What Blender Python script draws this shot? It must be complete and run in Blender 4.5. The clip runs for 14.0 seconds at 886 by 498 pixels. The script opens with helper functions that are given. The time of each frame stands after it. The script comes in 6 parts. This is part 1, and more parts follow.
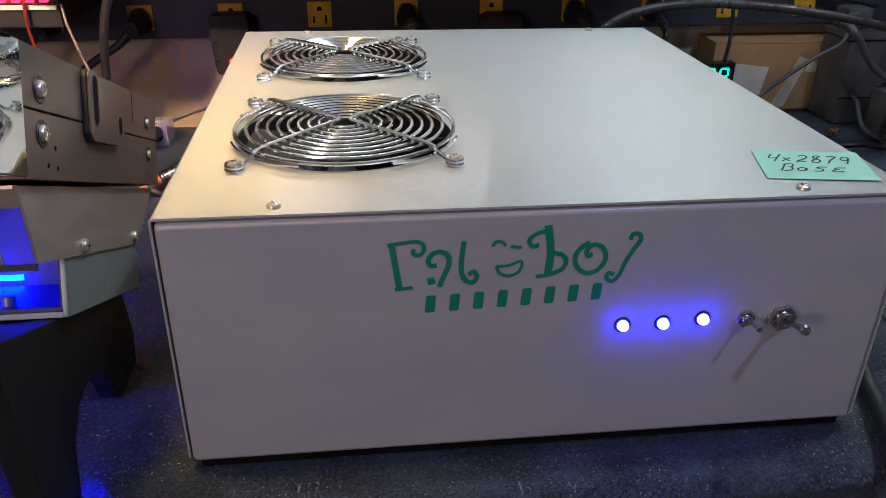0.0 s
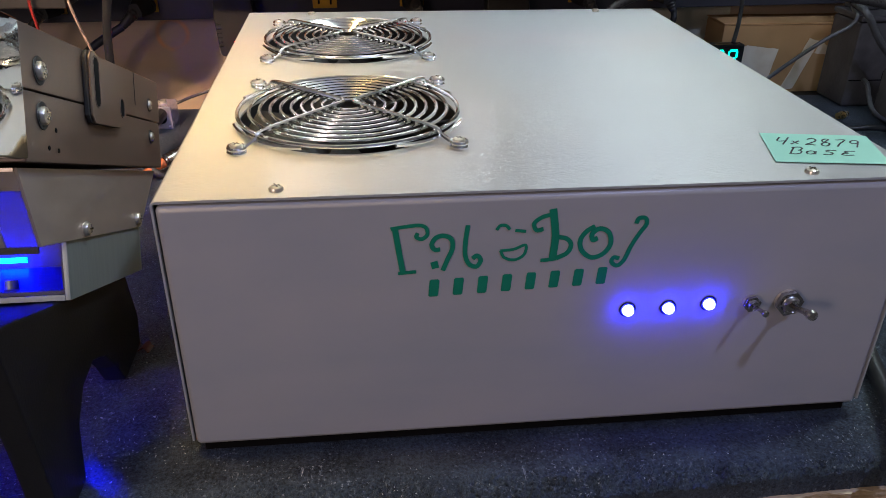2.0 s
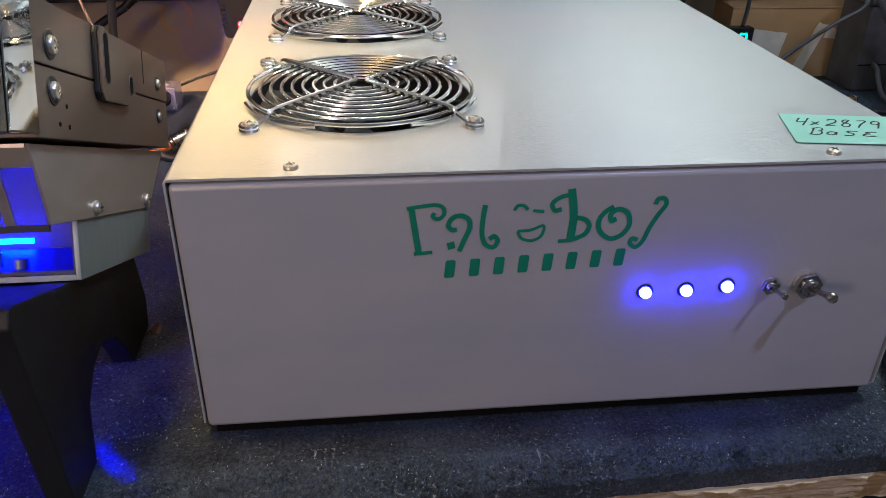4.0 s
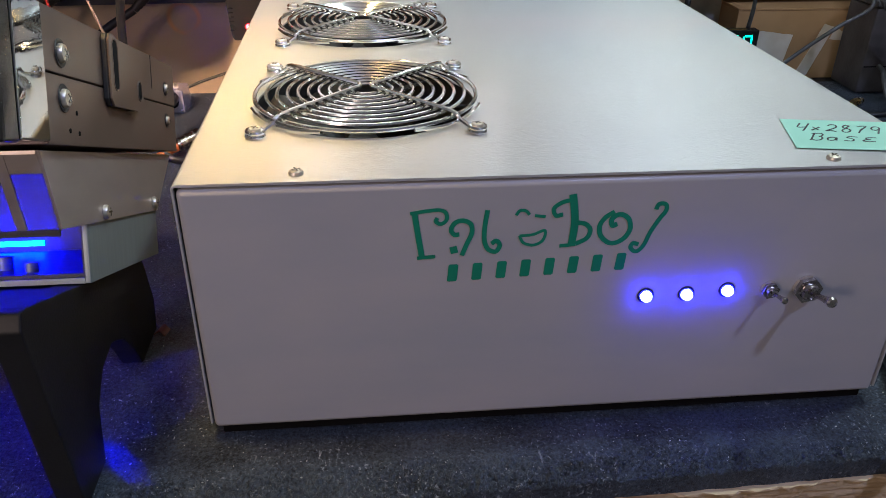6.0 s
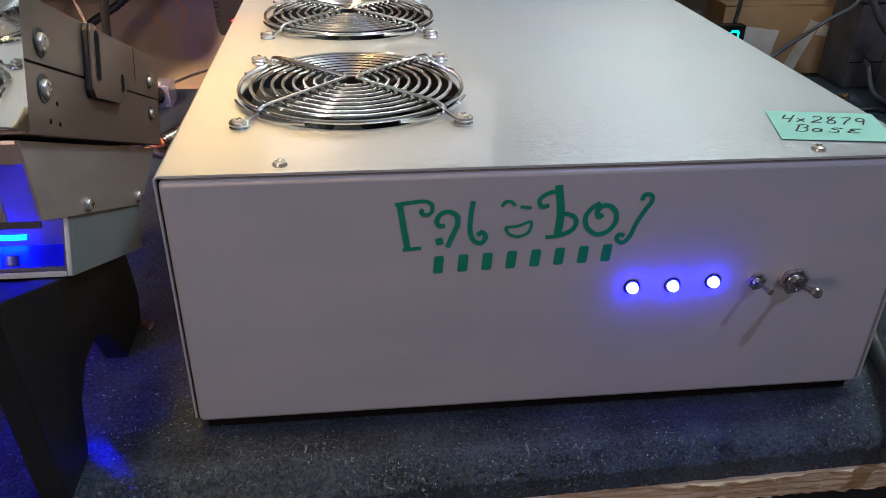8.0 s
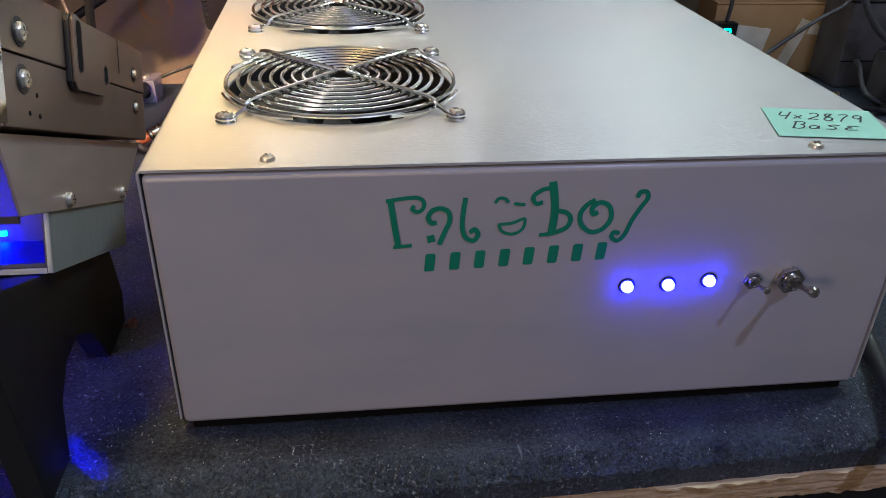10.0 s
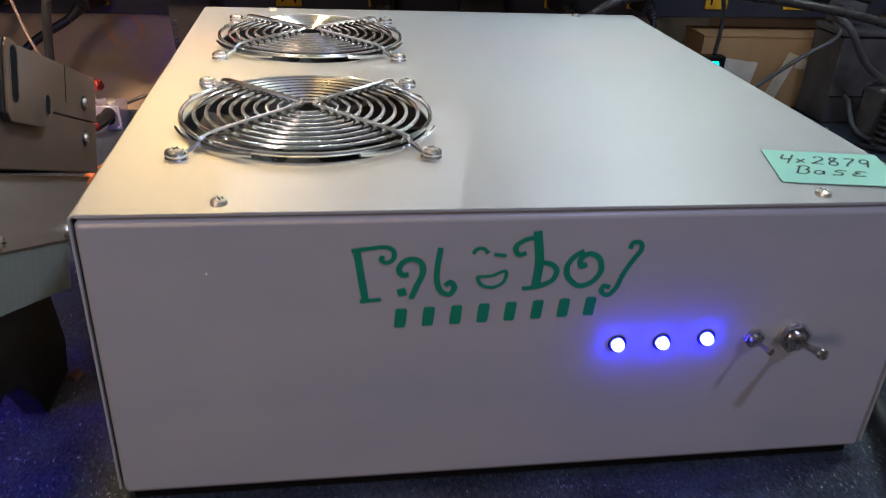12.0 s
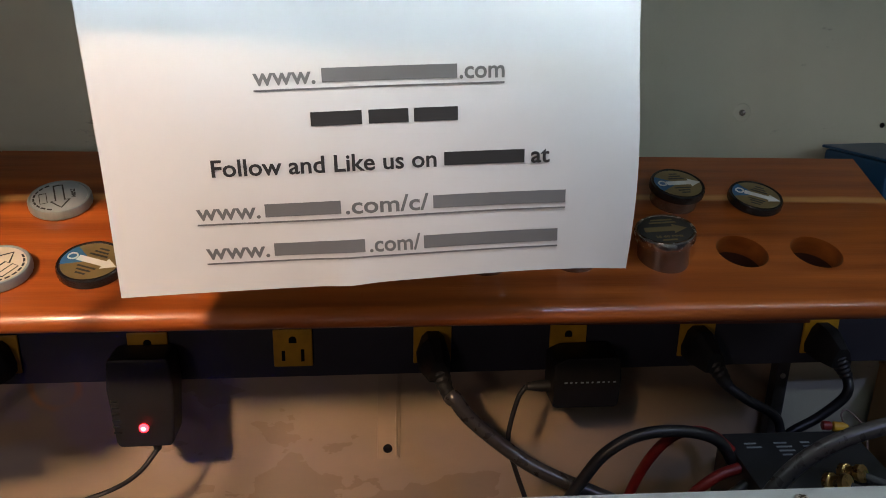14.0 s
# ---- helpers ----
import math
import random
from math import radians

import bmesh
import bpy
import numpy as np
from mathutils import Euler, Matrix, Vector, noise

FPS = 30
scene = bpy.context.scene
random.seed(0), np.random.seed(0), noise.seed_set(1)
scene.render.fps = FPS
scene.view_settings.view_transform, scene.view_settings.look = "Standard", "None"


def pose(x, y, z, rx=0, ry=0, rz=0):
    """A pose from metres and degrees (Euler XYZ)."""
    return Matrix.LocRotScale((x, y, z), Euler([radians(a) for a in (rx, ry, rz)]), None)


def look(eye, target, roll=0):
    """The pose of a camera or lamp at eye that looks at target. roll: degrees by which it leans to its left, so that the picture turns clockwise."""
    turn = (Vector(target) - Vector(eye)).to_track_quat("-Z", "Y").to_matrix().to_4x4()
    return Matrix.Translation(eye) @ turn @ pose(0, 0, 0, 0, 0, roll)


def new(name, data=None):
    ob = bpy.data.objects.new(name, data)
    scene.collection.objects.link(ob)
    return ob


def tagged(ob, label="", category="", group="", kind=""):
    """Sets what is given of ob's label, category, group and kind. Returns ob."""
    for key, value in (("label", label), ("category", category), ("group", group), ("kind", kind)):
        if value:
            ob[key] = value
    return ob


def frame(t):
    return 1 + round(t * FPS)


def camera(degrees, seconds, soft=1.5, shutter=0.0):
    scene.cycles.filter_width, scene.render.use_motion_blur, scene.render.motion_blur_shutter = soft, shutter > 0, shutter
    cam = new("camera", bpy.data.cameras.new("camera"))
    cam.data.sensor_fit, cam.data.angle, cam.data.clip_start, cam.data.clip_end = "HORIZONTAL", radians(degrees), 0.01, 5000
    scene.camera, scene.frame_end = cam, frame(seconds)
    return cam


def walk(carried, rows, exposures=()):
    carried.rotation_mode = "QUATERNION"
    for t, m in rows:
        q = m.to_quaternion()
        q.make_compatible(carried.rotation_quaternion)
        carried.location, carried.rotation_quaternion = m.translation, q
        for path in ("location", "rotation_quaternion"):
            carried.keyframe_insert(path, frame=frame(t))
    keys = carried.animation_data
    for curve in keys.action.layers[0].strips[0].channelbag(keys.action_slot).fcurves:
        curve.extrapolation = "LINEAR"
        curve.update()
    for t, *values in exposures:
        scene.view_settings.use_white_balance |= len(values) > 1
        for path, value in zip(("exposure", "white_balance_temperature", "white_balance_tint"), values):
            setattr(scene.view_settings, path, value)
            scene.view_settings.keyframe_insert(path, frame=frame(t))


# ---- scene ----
cam = camera(59.2, 14.0, soft=0.8, shutter=0.22)
# seconds, eye in metres, then yaw, pitch and roll in degrees
ROWS = [
    (0, 0.0838, -0.3017, 1.1378, -7.014, -27.166, 0.829),
    (0.5, 0.0844, -0.3015, 1.1379, -6.575, -27.649, 0.638),
    (1, 0.0841, -0.3025, 1.1375, -6.550, -27.913, 0.695),
    (1.5, 0.0816, -0.3006, 1.1358, -6.880, -28.101, 0.863),
    (2, 0.0851, -0.2992, 1.1368, -6.541, -28.420, 0.741),
    (2.5, 0.0796, -0.3018, 1.1356, -6.780, -28.587, 0.909),
    (3, 0.0787, -0.2964, 1.1335, -6.570, -29.174, 0.914),
    (5.5, 0.0757, -0.2952, 1.1311, -6.950, -29.402, 1.208),
    (6, 0.0791, -0.2987, 1.1362, -6.097, -29.450, 0.826),
    (6.5, 0.0789, -0.2992, 1.1355, -6.016, -29.383, 0.825),
    (7, 0.0798, -0.2987, 1.1330, -6.286, -29.363, 0.869),
    (7.5, 0.0810, -0.2997, 1.1332, -6.628, -29.457, 0.949),
    (10, 0.0806, -0.2924, 1.1285, -7.898, -29.625, 1.715),
    (10.5, 0.0834, -0.2934, 1.1305, -8.004, -29.868, 1.818),
    (11, 0.0811, -0.2883, 1.1238, -8.381, -30.390, 2.196),
    (11.5, 0.0888, -0.2866, 1.1209, -8.985, -30.008, 2.608),
    (12, 0.0884, -0.2584, 1.1224, -9.373, -27.765, 3.010),
    (12.2, 0.0814, -0.2281, 1.1362, -9.041, -26.746, 2.686),
    (12.5, 0.0752, -0.1614, 1.1636, -8.600, -24.409, 2.555),
    (12.8, 0.0825, -0.0857, 1.1819, -7.985, -22.648, 2.476),
    (13, 0.0858, -0.0321, 1.1896, -7.789, -21.761, 2.219),
    (13.3, 0.0917, 0.0354, 1.1970, -7.198, -20.318, 1.923),
    (13.5, 0.0916, 0.0635, 1.1983, -7.019, -19.388, 1.827),
    (13.6, 0.0918, 0.0728, 1.1997, -6.864, -18.958, 1.955),
    (13.7, 0.0940, 0.0800, 1.2025, -6.640, -18.640, 1.920),
    (14, 0.0995, 0.0903, 1.2007, -6.227, -17.539, 1.947),
]


def eye_pose(x, y, z, yaw, pitch, roll):
    return pose(x, y, z, 0, 0, yaw) @ pose(0, 0, 0, 90 + pitch) @ pose(0, 0, 0, 0, 0, roll)


# ---- light and exposure ----
EXPOSURES = [(0, -0.03), (3.0, 0.05), (5.5, 0.16), (7.5, 0.09), (10.0, 0.04), (12.0, 0.03), (12.5, 0.03), (13.0, -0.25), (13.3, -0.50), (13.6, -0.77), (14.0, -0.93)]
walk(cam, [(row[0], eye_pose(*row[1:])) for row in ROWS], EXPOSURES)
world = bpy.data.worlds.new("room_air")
scene.world = world
world.use_nodes = True
world.node_tree.nodes["Background"].inputs[0].default_value = (0.6, 0.65, 0.75, 1)
world.node_tree.nodes["Background"].inputs[1].default_value = 0.02


def area_lamp(name, eye, target, size, watts, colour, spread=180.0):
    data = bpy.data.lights.new(name, "AREA")
    data.shape, data.size, data.energy, data.color, data.spread = "DISK", size, watts, colour, radians(spread)
    ob = new(name, data)
    ob.matrix_world = look(eye, target)
    return ob


area_lamp("ceiling_lamp", (0.70, -0.78, 2.27), (0.2, 0.0, 0.93), 0.09, 6.0, (0.52, 0.62, 1.13))
# added warm fill from the left front, with no known lamp there
area_lamp("warm_front_fill", (-0.60, -0.90, 1.34), (0.0, 0.1, 0.93), 0.26, 3.0, (1.0, 0.755, 0.67))
# unseen overhead light, added to brighten the plate and give its sheen
area_lamp("overhead_fill", (0.80, 0.18, 2.36), (0.25, 0.10, 0.9), 0.12, 8.2, (0.82, 0.95, 0.92))
# added narrow warm fill for the plate's left end, no lamp known
area_lamp("warm_top_fill", (-0.12, 0.04, 1.90), (-0.03, 0.12, 1.0), 0.08, 0.25, (1.0, 0.64, 0.22), 30.0)
area_lamp("bench_lamp", (-0.46, -0.63, 1.93), (-0.10, 0.60, 1.0), 0.12, 1.56, (1.0, 0.675, 0.42), 29.0)
# added beam that makes the blue crescent on the mat, not a real lamp
area_lamp("blue_patch_fill", (-0.098, 0.050, 0.897), (-0.046, -0.010, 0.863), 0.004, 0.0044, (0.0, 0.003, 1.0), 12.0)


# ---- materials ----
def rgba(c):
    return (c[0], c[1], c[2], 1.0)


def material(name, base, rough=0.5, metal=0.0, base2=None, scale=12.0, stretch=(1, 1, 1), grain=0.0, grain_scale=300.0,
             rough_var=0.08, coat=0.0, coat_rough=0.05, detail=6.0, contrast=(0.35, 0.65), sheen=0.0):
    """A surface with large stains, fine grain and fine relief."""
    m = bpy.data.materials.new(name)
    m.use_nodes = True
    nt = m.node_tree
    n, l = nt.nodes, nt.links
    b = n["Principled BSDF"]
    tc = n.new("ShaderNodeTexCoord")
    mp = n.new("ShaderNodeMapping")
    mp.inputs["Scale"].default_value = stretch
    l.new(tc.outputs["Object"], mp.inputs["Vector"])
    big = n.new("ShaderNodeTexNoise")
    big.inputs["Scale"].default_value = scale
    big.inputs["Detail"].default_value = detail
    l.new(mp.outputs[0], big.inputs["Vector"])
    ramp = n.new("ShaderNodeValToRGB")
    ramp.color_ramp.elements[0].position, ramp.color_ramp.elements[1].position = contrast
    c2 = base2 or tuple(v * 0.82 for v in base)
    ramp.color_ramp.elements[0].color, ramp.color_ramp.elements[1].color = rgba(c2), rgba(base)
    l.new(big.outputs["Fac"], ramp.inputs["Fac"])
    l.new(ramp.outputs["Color"], b.inputs["Base Color"])
    fine = n.new("ShaderNodeTexNoise")
    fine.inputs["Scale"].default_value = grain_scale
    fine.inputs["Detail"].default_value = 3.0
    l.new(mp.outputs[0], fine.inputs["Vector"])
    mr = n.new("ShaderNodeMapRange")
    mr.inputs["To Min"].default_value = max(0.02, rough - rough_var)
    mr.inputs["To Max"].default_value = min(1.0, rough + rough_var)
    l.new(big.outputs["Fac"], mr.inputs["Value"])
    l.new(mr.outputs[0], b.inputs["Roughness"])
    b.inputs["Metallic"].default_value = metal
    b.inputs["Coat Weight"].default_value = coat
    b.inputs["Coat Roughness"].default_value = coat_rough
    if grain:
        bump = n.new("ShaderNodeBump")
        bump.inputs["Strength"].default_value = 1.0
        bump.inputs["Distance"].default_value = grain
        l.new(fine.outputs["Fac"], bump.inputs["Height"])
        l.new(bump.outputs[0], b.inputs["Normal"])
        l.new(bump.outputs[0], b.inputs["Coat Normal"])
    return m


def glow(name, colour, strength):
    m = bpy.data.materials.new(name)
    m.use_nodes = True
    b = m.node_tree.nodes["Principled BSDF"]
    b.inputs["Base Color"].default_value = rgba(colour)
    b.inputs["Emission Color"].default_value = rgba(colour)
    b.inputs["Emission Strength"].default_value = strength
    return m


def rubber_mat():
    """Black crumb rubber: granules a millimetre across, with pale scratches and lint here and there."""
    m = bpy.data.materials.new("crumb_rubber")
    m.use_nodes = True
    nt = m.node_tree
    n, l = nt.nodes, nt.links
    b = n["Principled BSDF"]
    tc = n.new("ShaderNodeTexCoord")

    def tex(scale, detail, stretch=(1, 1, 1), rough=0.6):
        mp = n.new("ShaderNodeMapping")
        mp.inputs["Scale"].default_value = stretch
        l.new(tc.outputs["Object"], mp.inputs["Vector"])
        t = n.new("ShaderNodeTexNoise")
        t.inputs["Scale"].default_value, t.inputs["Detail"].default_value, t.inputs["Roughness"].default_value = scale, detail, rough
        l.new(mp.outputs[0], t.inputs["Vector"])
        return t.outputs["Fac"]

    def ranged(v, a0, a1, t0=0.0, t1=1.0):
        r = n.new("ShaderNodeMapRange")
        r.inputs["From Min"].default_value, r.inputs["From Max"].default_value = a0, a1
        r.inputs["To Min"].default_value, r.inputs["To Max"].default_value = t0, t1
        l.new(v, r.inputs["Value"])
        return r.outputs[0]

    def calc(op, p, q):
        c = n.new("ShaderNodeMath")
        c.operation = op
        l.new(p, c.inputs[0])
        if isinstance(q, float):
            c.inputs[1].default_value = q
        else:
            l.new(q, c.inputs[1])
        return c.outputs[0]

    ramp = n.new("ShaderNodeValToRGB")
    ramp.color_ramp.elements[0].position, ramp.color_ramp.elements[1].position = 0.40, 0.64
    ramp.color_ramp.elements[0].color, ramp.color_ramp.elements[1].color = (0.007, 0.010, 0.016, 1), (0.086, 0.116, 0.158, 1)
    l.new(calc("ADD", calc("MULTIPLY", tex(24, 3), 0.30), calc("MULTIPLY", tex(640, 4, rough=0.7), 0.70)), ramp.inputs["Fac"])
    patch = ranged(tex(38, 4), 0.44, 0.62, 0.15, 1.0)
    specks = ranged(tex(460, 4, rough=0.7), 0.594, 0.632)
    scratch = ranged(tex(130, 5, (3.5, 0.8, 1), 0.72), 0.635, 0.68)
    flecks = calc("MULTIPLY", calc("MAXIMUM", specks, scratch), patch)
    mix = n.new("ShaderNodeMix")
    mix.data_type = "RGBA"
    l.new(calc("MULTIPLY", flecks, 0.8), mix.inputs[0])
    l.new(ramp.outputs["Color"], mix.inputs[6])
    mix.inputs[7].default_value = (0.40, 0.43, 0.48, 1)
    l.new(mix.outputs[2], b.inputs["Base Color"])
    vor = n.new("ShaderNodeTexVoronoi")
    vor.inputs["Scale"].default_value = 1100
    l.new(tc.outputs["Object"], vor.inputs["Vector"])
    height = calc("SUBTRACT", tex(1300, 3, rough=0.75), calc("MULTIPLY", vor.outputs["Distance"], 0.6))
    bump = n.new("ShaderNodeBump")
    bump.inputs["Strength"].default_value = 1.0
    bump.inputs["Distance"].default_value = 0.0013
    l.new(height, bump.inputs["Height"])
    l.new(bump.outputs[0], b.inputs["Normal"])
    b.inputs["Roughness"].default_value = 0.46
    return m


def wood(name, dark, mid, light, rough, streaks=None, coat=0.35, grain=0.00012, stretch=(0.55, 9, 9)):
    """Long-grained wood; streaks: the heights across the grain at which pale sapwood runs."""
    m = material(name, mid, rough, 0, dark, 9.0, stretch, grain, 90, contrast=(0.28, 0.72), coat=coat, coat_rough=0.12, rough_var=0.1)
    nt = m.node_tree
    n, l = nt.nodes, nt.links
    b = n["Principled BSDF"]
    ramp = [x for x in n if x.type == "VALTORGB"][0]
    e = ramp.color_ramp.elements.new(0.5)
    e.color = rgba(tuple(0.5 * (p + q) for p, q in zip(dark, mid)))
    if streaks:
        tc = n.new("ShaderNodeTexCoord")
        sep = n.new("ShaderNodeSeparateXYZ")
        l.new(tc.outputs["Object"], sep.inputs[0])
        wob = n.new("ShaderNodeTexNoise")
        wob.inputs["Scale"].default_value = 7
        l.new(tc.outputs["Object"], wob.inputs["Vector"])
        last = ramp.outputs["Color"]
        for at, half in streaks:
            d = n.new("ShaderNodeMath")
            d.operation = "SUBTRACT"
            d.inputs[1].default_value = at
            l.new(sep.outputs[1], d.inputs[0])
            w = n.new("ShaderNodeMath")
            w.operation = "MULTIPLY_ADD"
            w.inputs[1].default_value = 0.016
            w.inputs[2].default_value = -0.008
            l.new(wob.outputs["Fac"], w.inputs[0])
            s = n.new("ShaderNodeMath")
            s.operation = "ADD"
            l.new(d.outputs[0], s.inputs[0])
            l.new(w.outputs[0], s.inputs[1])
            a = n.new("ShaderNodeMath")
            a.operation = "ABSOLUTE"
            l.new(s.outputs[0], a.inputs[0])
            r = n.new("ShaderNodeMapRange")
            r.inputs["From Min"].default_value, r.inputs["From Max"].default_value = half * 0.35, half
            r.inputs["To Min"].default_value, r.inputs["To Max"].default_value = 0.75, 0.0
            l.new(a.outputs[0], r.inputs["Value"])
            mix = n.new("ShaderNodeMix")
            mix.data_type = "RGBA"
            l.new(r.outputs[0], mix.inputs[0])
            l.new(last, mix.inputs[6])
            mix.inputs[7].default_value = rgba(light)
            last = mix.outputs[2]
        l.new(last, b.inputs["Base Color"])
    return m


PAINT_TOP = material("coated_brushed_sheet", (0.58, 0.58, 0.56), 0.36, 0, (0.56, 0.56, 0.54), 30, (0.05, 1, 1), 0.00002, 700, coat=1.0, coat_rough=0.03, rough_var=0.02, contrast=(0.0, 1.0))
PAINT_FRONT = material("grey_panel_paint", (0.50, 0.48, 0.475), 0.40, 0, (0.445, 0.445, 0.455), 13, (1, 1, 2.5), 0.00003, 420, coat=0.3, coat_rough=0.22, rough_var=0.06)
# near-black for gaps, slots and holes: their shade is put into the colour
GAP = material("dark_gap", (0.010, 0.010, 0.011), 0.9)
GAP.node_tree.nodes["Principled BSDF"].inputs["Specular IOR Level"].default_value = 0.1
MIRROR = material("polished_chrome", (0.52, 0.56, 0.60), 0.03, 1.0, (0.46, 0.50, 0.54), 60, rough_var=0.01, grain=0.00005, grain_scale=110)
CHROME = material("chrome_wire", (0.97, 0.97, 0.96), 0.17, 1.0, (0.86, 0.86, 0.85), 80, rough_var=0.06)
STEEL = material("zinc_screw", (0.86, 0.80, 0.70), 0.30, 0.85, (0.70, 0.64, 0.54), 400)
NICKEL = material("worn_nickel", (0.55, 0.52, 0.50), 0.25, 1.0, (0.36, 0.33, 0.31), 300, rough_var=0.12)
BRASS = material("brass", (0.80, 0.55, 0.22), 0.28, 1.0, (0.6, 0.4, 0.15), 200)
ALU = material("mill_aluminium", (0.31, 0.365, 0.37), 0.42, 0.45, (0.27, 0.32, 0.325), 30, (1, 12, 1), 0.00002, 300)
COVER_METAL = material("smoked_sheet_metal", (0.50, 0.43, 0.385), 0.34, 0.5, (0.44, 0.375, 0.335), 22, (1, 2, 6), 0.00002, 260, rough_var=0.12)
BLACK = material("black_plastic", (0.024, 0.024, 0.025), 0.5, 0, (0.017, 0.017, 0.018), 60, grain=0.00005, grain_scale=900)
BLACK_SHINE = material("black_gloss_plastic", (0.014, 0.014, 0.015), 0.22, 0, (0.010, 0.010, 0.011), 60)
RADIO_BLACK = material("bronze_black_paint", (0.160, 0.112, 0.090), 0.36, 0.2, (0.128, 0.090, 0.072), 40, grain=0.00004, grain_scale=1200)
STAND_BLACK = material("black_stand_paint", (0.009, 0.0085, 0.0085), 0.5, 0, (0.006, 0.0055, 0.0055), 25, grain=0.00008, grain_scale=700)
STAND_BLACK.node_tree.nodes["Principled BSDF"].inputs["Specular IOR Level"].default_value = 0.4
STRIP_BLACK = material("black_enamel", (0.036, 0.035, 0.048), 0.44, 0, (0.027, 0.026, 0.037), 14)
STRIP_BLACK.node_tree.nodes["Principled BSDF"].inputs["Specular IOR Level"].default_value = 0.45
ADAPTER_BLACK = material("matt_black_plastic", (0.014, 0.0135, 0.0135), 0.5, 0, (0.010, 0.0095, 0.0095), 60, grain=0.00005, grain_scale=900)
ADAPTER_BLACK.node_tree.nodes["Principled BSDF"].inputs["Specular IOR Level"].default_value = 0.35
CABLE = material("black_rubber_cable", (0.020, 0.020, 0.021), 0.40, 0, (0.012, 0.012, 0.013), 90, rough_var=0.1)
CABLE_GREY = material("grey_cable", (0.10, 0.10, 0.10), 0.42, 0, (0.06, 0.06, 0.06), 60)
RED_WIRE = material("red_insulation", (0.27, 0.018, 0.015), 0.4, 0, (0.18, 0.012, 0.010), 80)
DARK_RED = material("dark_red_insulation", (0.20, 0.018, 0.016), 0.38, 0, (0.13, 0.012, 0.011), 120)
ORANGE_WIRE = material("orange_insulation", (0.62, 0.16, 0.03), 0.45, 0, (0.5, 0.12, 0.03), 80)
WHITE_WIRE = material("pale_insulation", (0.30, 0.21, 0.18), 0.45, 0, (0.24, 0.17, 0.15), 80)
CABLE_SHINE = material("worn_shiny_cable", (0.060, 0.054, 0.050), 0.28, 0.1, (0.048, 0.043, 0.040), 160, (1, 1, 1), 0.00016, 420, rough_var=0.03)
YELLOW = material("yellow_nylon", (0.64, 0.345, 0.020), 0.38, 0, (0.46, 0.245, 0.016), 60)
GREEN = material("green_vinyl", (0.006, 0.28, 0.155), 0.4, 0, (0.005, 0.245, 0.135), 60)
NOTE = material("mint_paper", (0.38, 0.74, 0.58), 0.85, 0, (0.35, 0.70, 0.54), 30, grain=0.00004, grain_scale=900)
INK = material("black_ink", (0.012, 0.012, 0.014), 0.6)
PRINT = material("printed_black", (0.020, 0.019, 0.020), 0.7)
PRINT_GREY = material("printed_grey", (0.15, 0.15, 0.155), 0.7)
PAPER = material("white_paper", (0.62, 0.62, 0.63), 0.85, 0, (0.59, 0.59, 0.595), 14, grain=0.00012, grain_scale=60)
WALL = material("stained_wall_paint", (0.61, 0.59, 0.47), 0.62, 0, (0.46, 0.445, 0.35), 7, grain=0.0003, grain_scale=120, contrast=(0.25, 0.6))
PANEL = material("scuffed_sheet_panel", (0.52, 0.39, 0.27), 0.30, 0.05, (0.36, 0.285, 0.215), 7, (1, 1, 1.6), 0.00008, 60, rough_var=0.12, contrast=(0.3, 0.7), coat=0.3, coat_rough=0.15)
ROOM = material("room_paint", (0.80, 0.78, 0.76), 0.8, 0, (0.70, 0.68, 0.66), 3)
FLOOR = material("concrete_floor", (0.36, 0.36, 0.35), 0.7, 0, (0.28, 0.28, 0.27), 4, grain=0.0004, grain_scale=80)
RACK = wood("red_cedar", (0.17, 0.034, 0.007), (0.46, 0.120, 0.021), (0.62, 0.33, 0.11), 0.33, [(0.099, 0.0045)])
# darker copy of the rack's wood: shade of the bores is in its colour
SHADED_WOOD = wood("shaded_bore", (0.045, 0.012, 0.006), (0.085, 0.022, 0.009), (0.1, 0.05, 0.02), 0.6, coat=0.0)
BOARD = wood("red_board", (0.085, 0.020, 0.009), (0.165, 0.042, 0.016), (0.5, 0.3, 0.12), 0.38)
PLY = wood("plywood_edge", (0.50, 0.33, 0.17), (0.86, 0.67, 0.42), (0.7, 0.5, 0.3), 0.8, coat=0.0, grain=0.0007, stretch=(2.2, 60, 60))
VENEER = wood("torn_veneer", (0.64, 0.46, 0.28), (0.86, 0.69, 0.46), (0.7, 0.5, 0.3), 0.8, coat=0.0, grain=0.0003, stretch=(4, 40, 40))
SHELF = wood("brown_shelf", (0.16, 0.09, 0.045), (0.27, 0.16, 0.08), (0.4, 0.25, 0.12), 0.5)
CARD = material("cardboard", (0.46, 0.27, 0.12), 0.75, 0, (0.38, 0.215, 0.09), 16, grain=0.0001, grain_scale=160)
TAPE = material("clear_tape", (0.80, 0.72, 0.60), 0.35, 0, (0.66, 0.54, 0.40), 30, coat=0.5)
BLUE_PAINT = material("blue_case_paint", (0.012, 0.065, 0.16), 0.4, 0, (0.009, 0.05, 0.12), 25)
WHITE_PLASTIC = material("white_plastic", (0.80, 0.78, 0.74), 0.35, 0, (0.70, 0.68, 0.64), 40)
SILVER_FACE = material("silver_label", (0.27, 0.31, 0.34), 0.5, 0.0, (0.31, 0.34, 0.36), 60)
CREAM_FACE = material("cream_label", (0.55, 0.49, 0.40), 0.8, 0, (0.47, 0.415, 0.335), 60)
GOLD_FACE = material("olive_gold_label", (0.27, 0.20, 0.09), 0.4, 0.4, (0.22, 0.16, 0.07), 60)
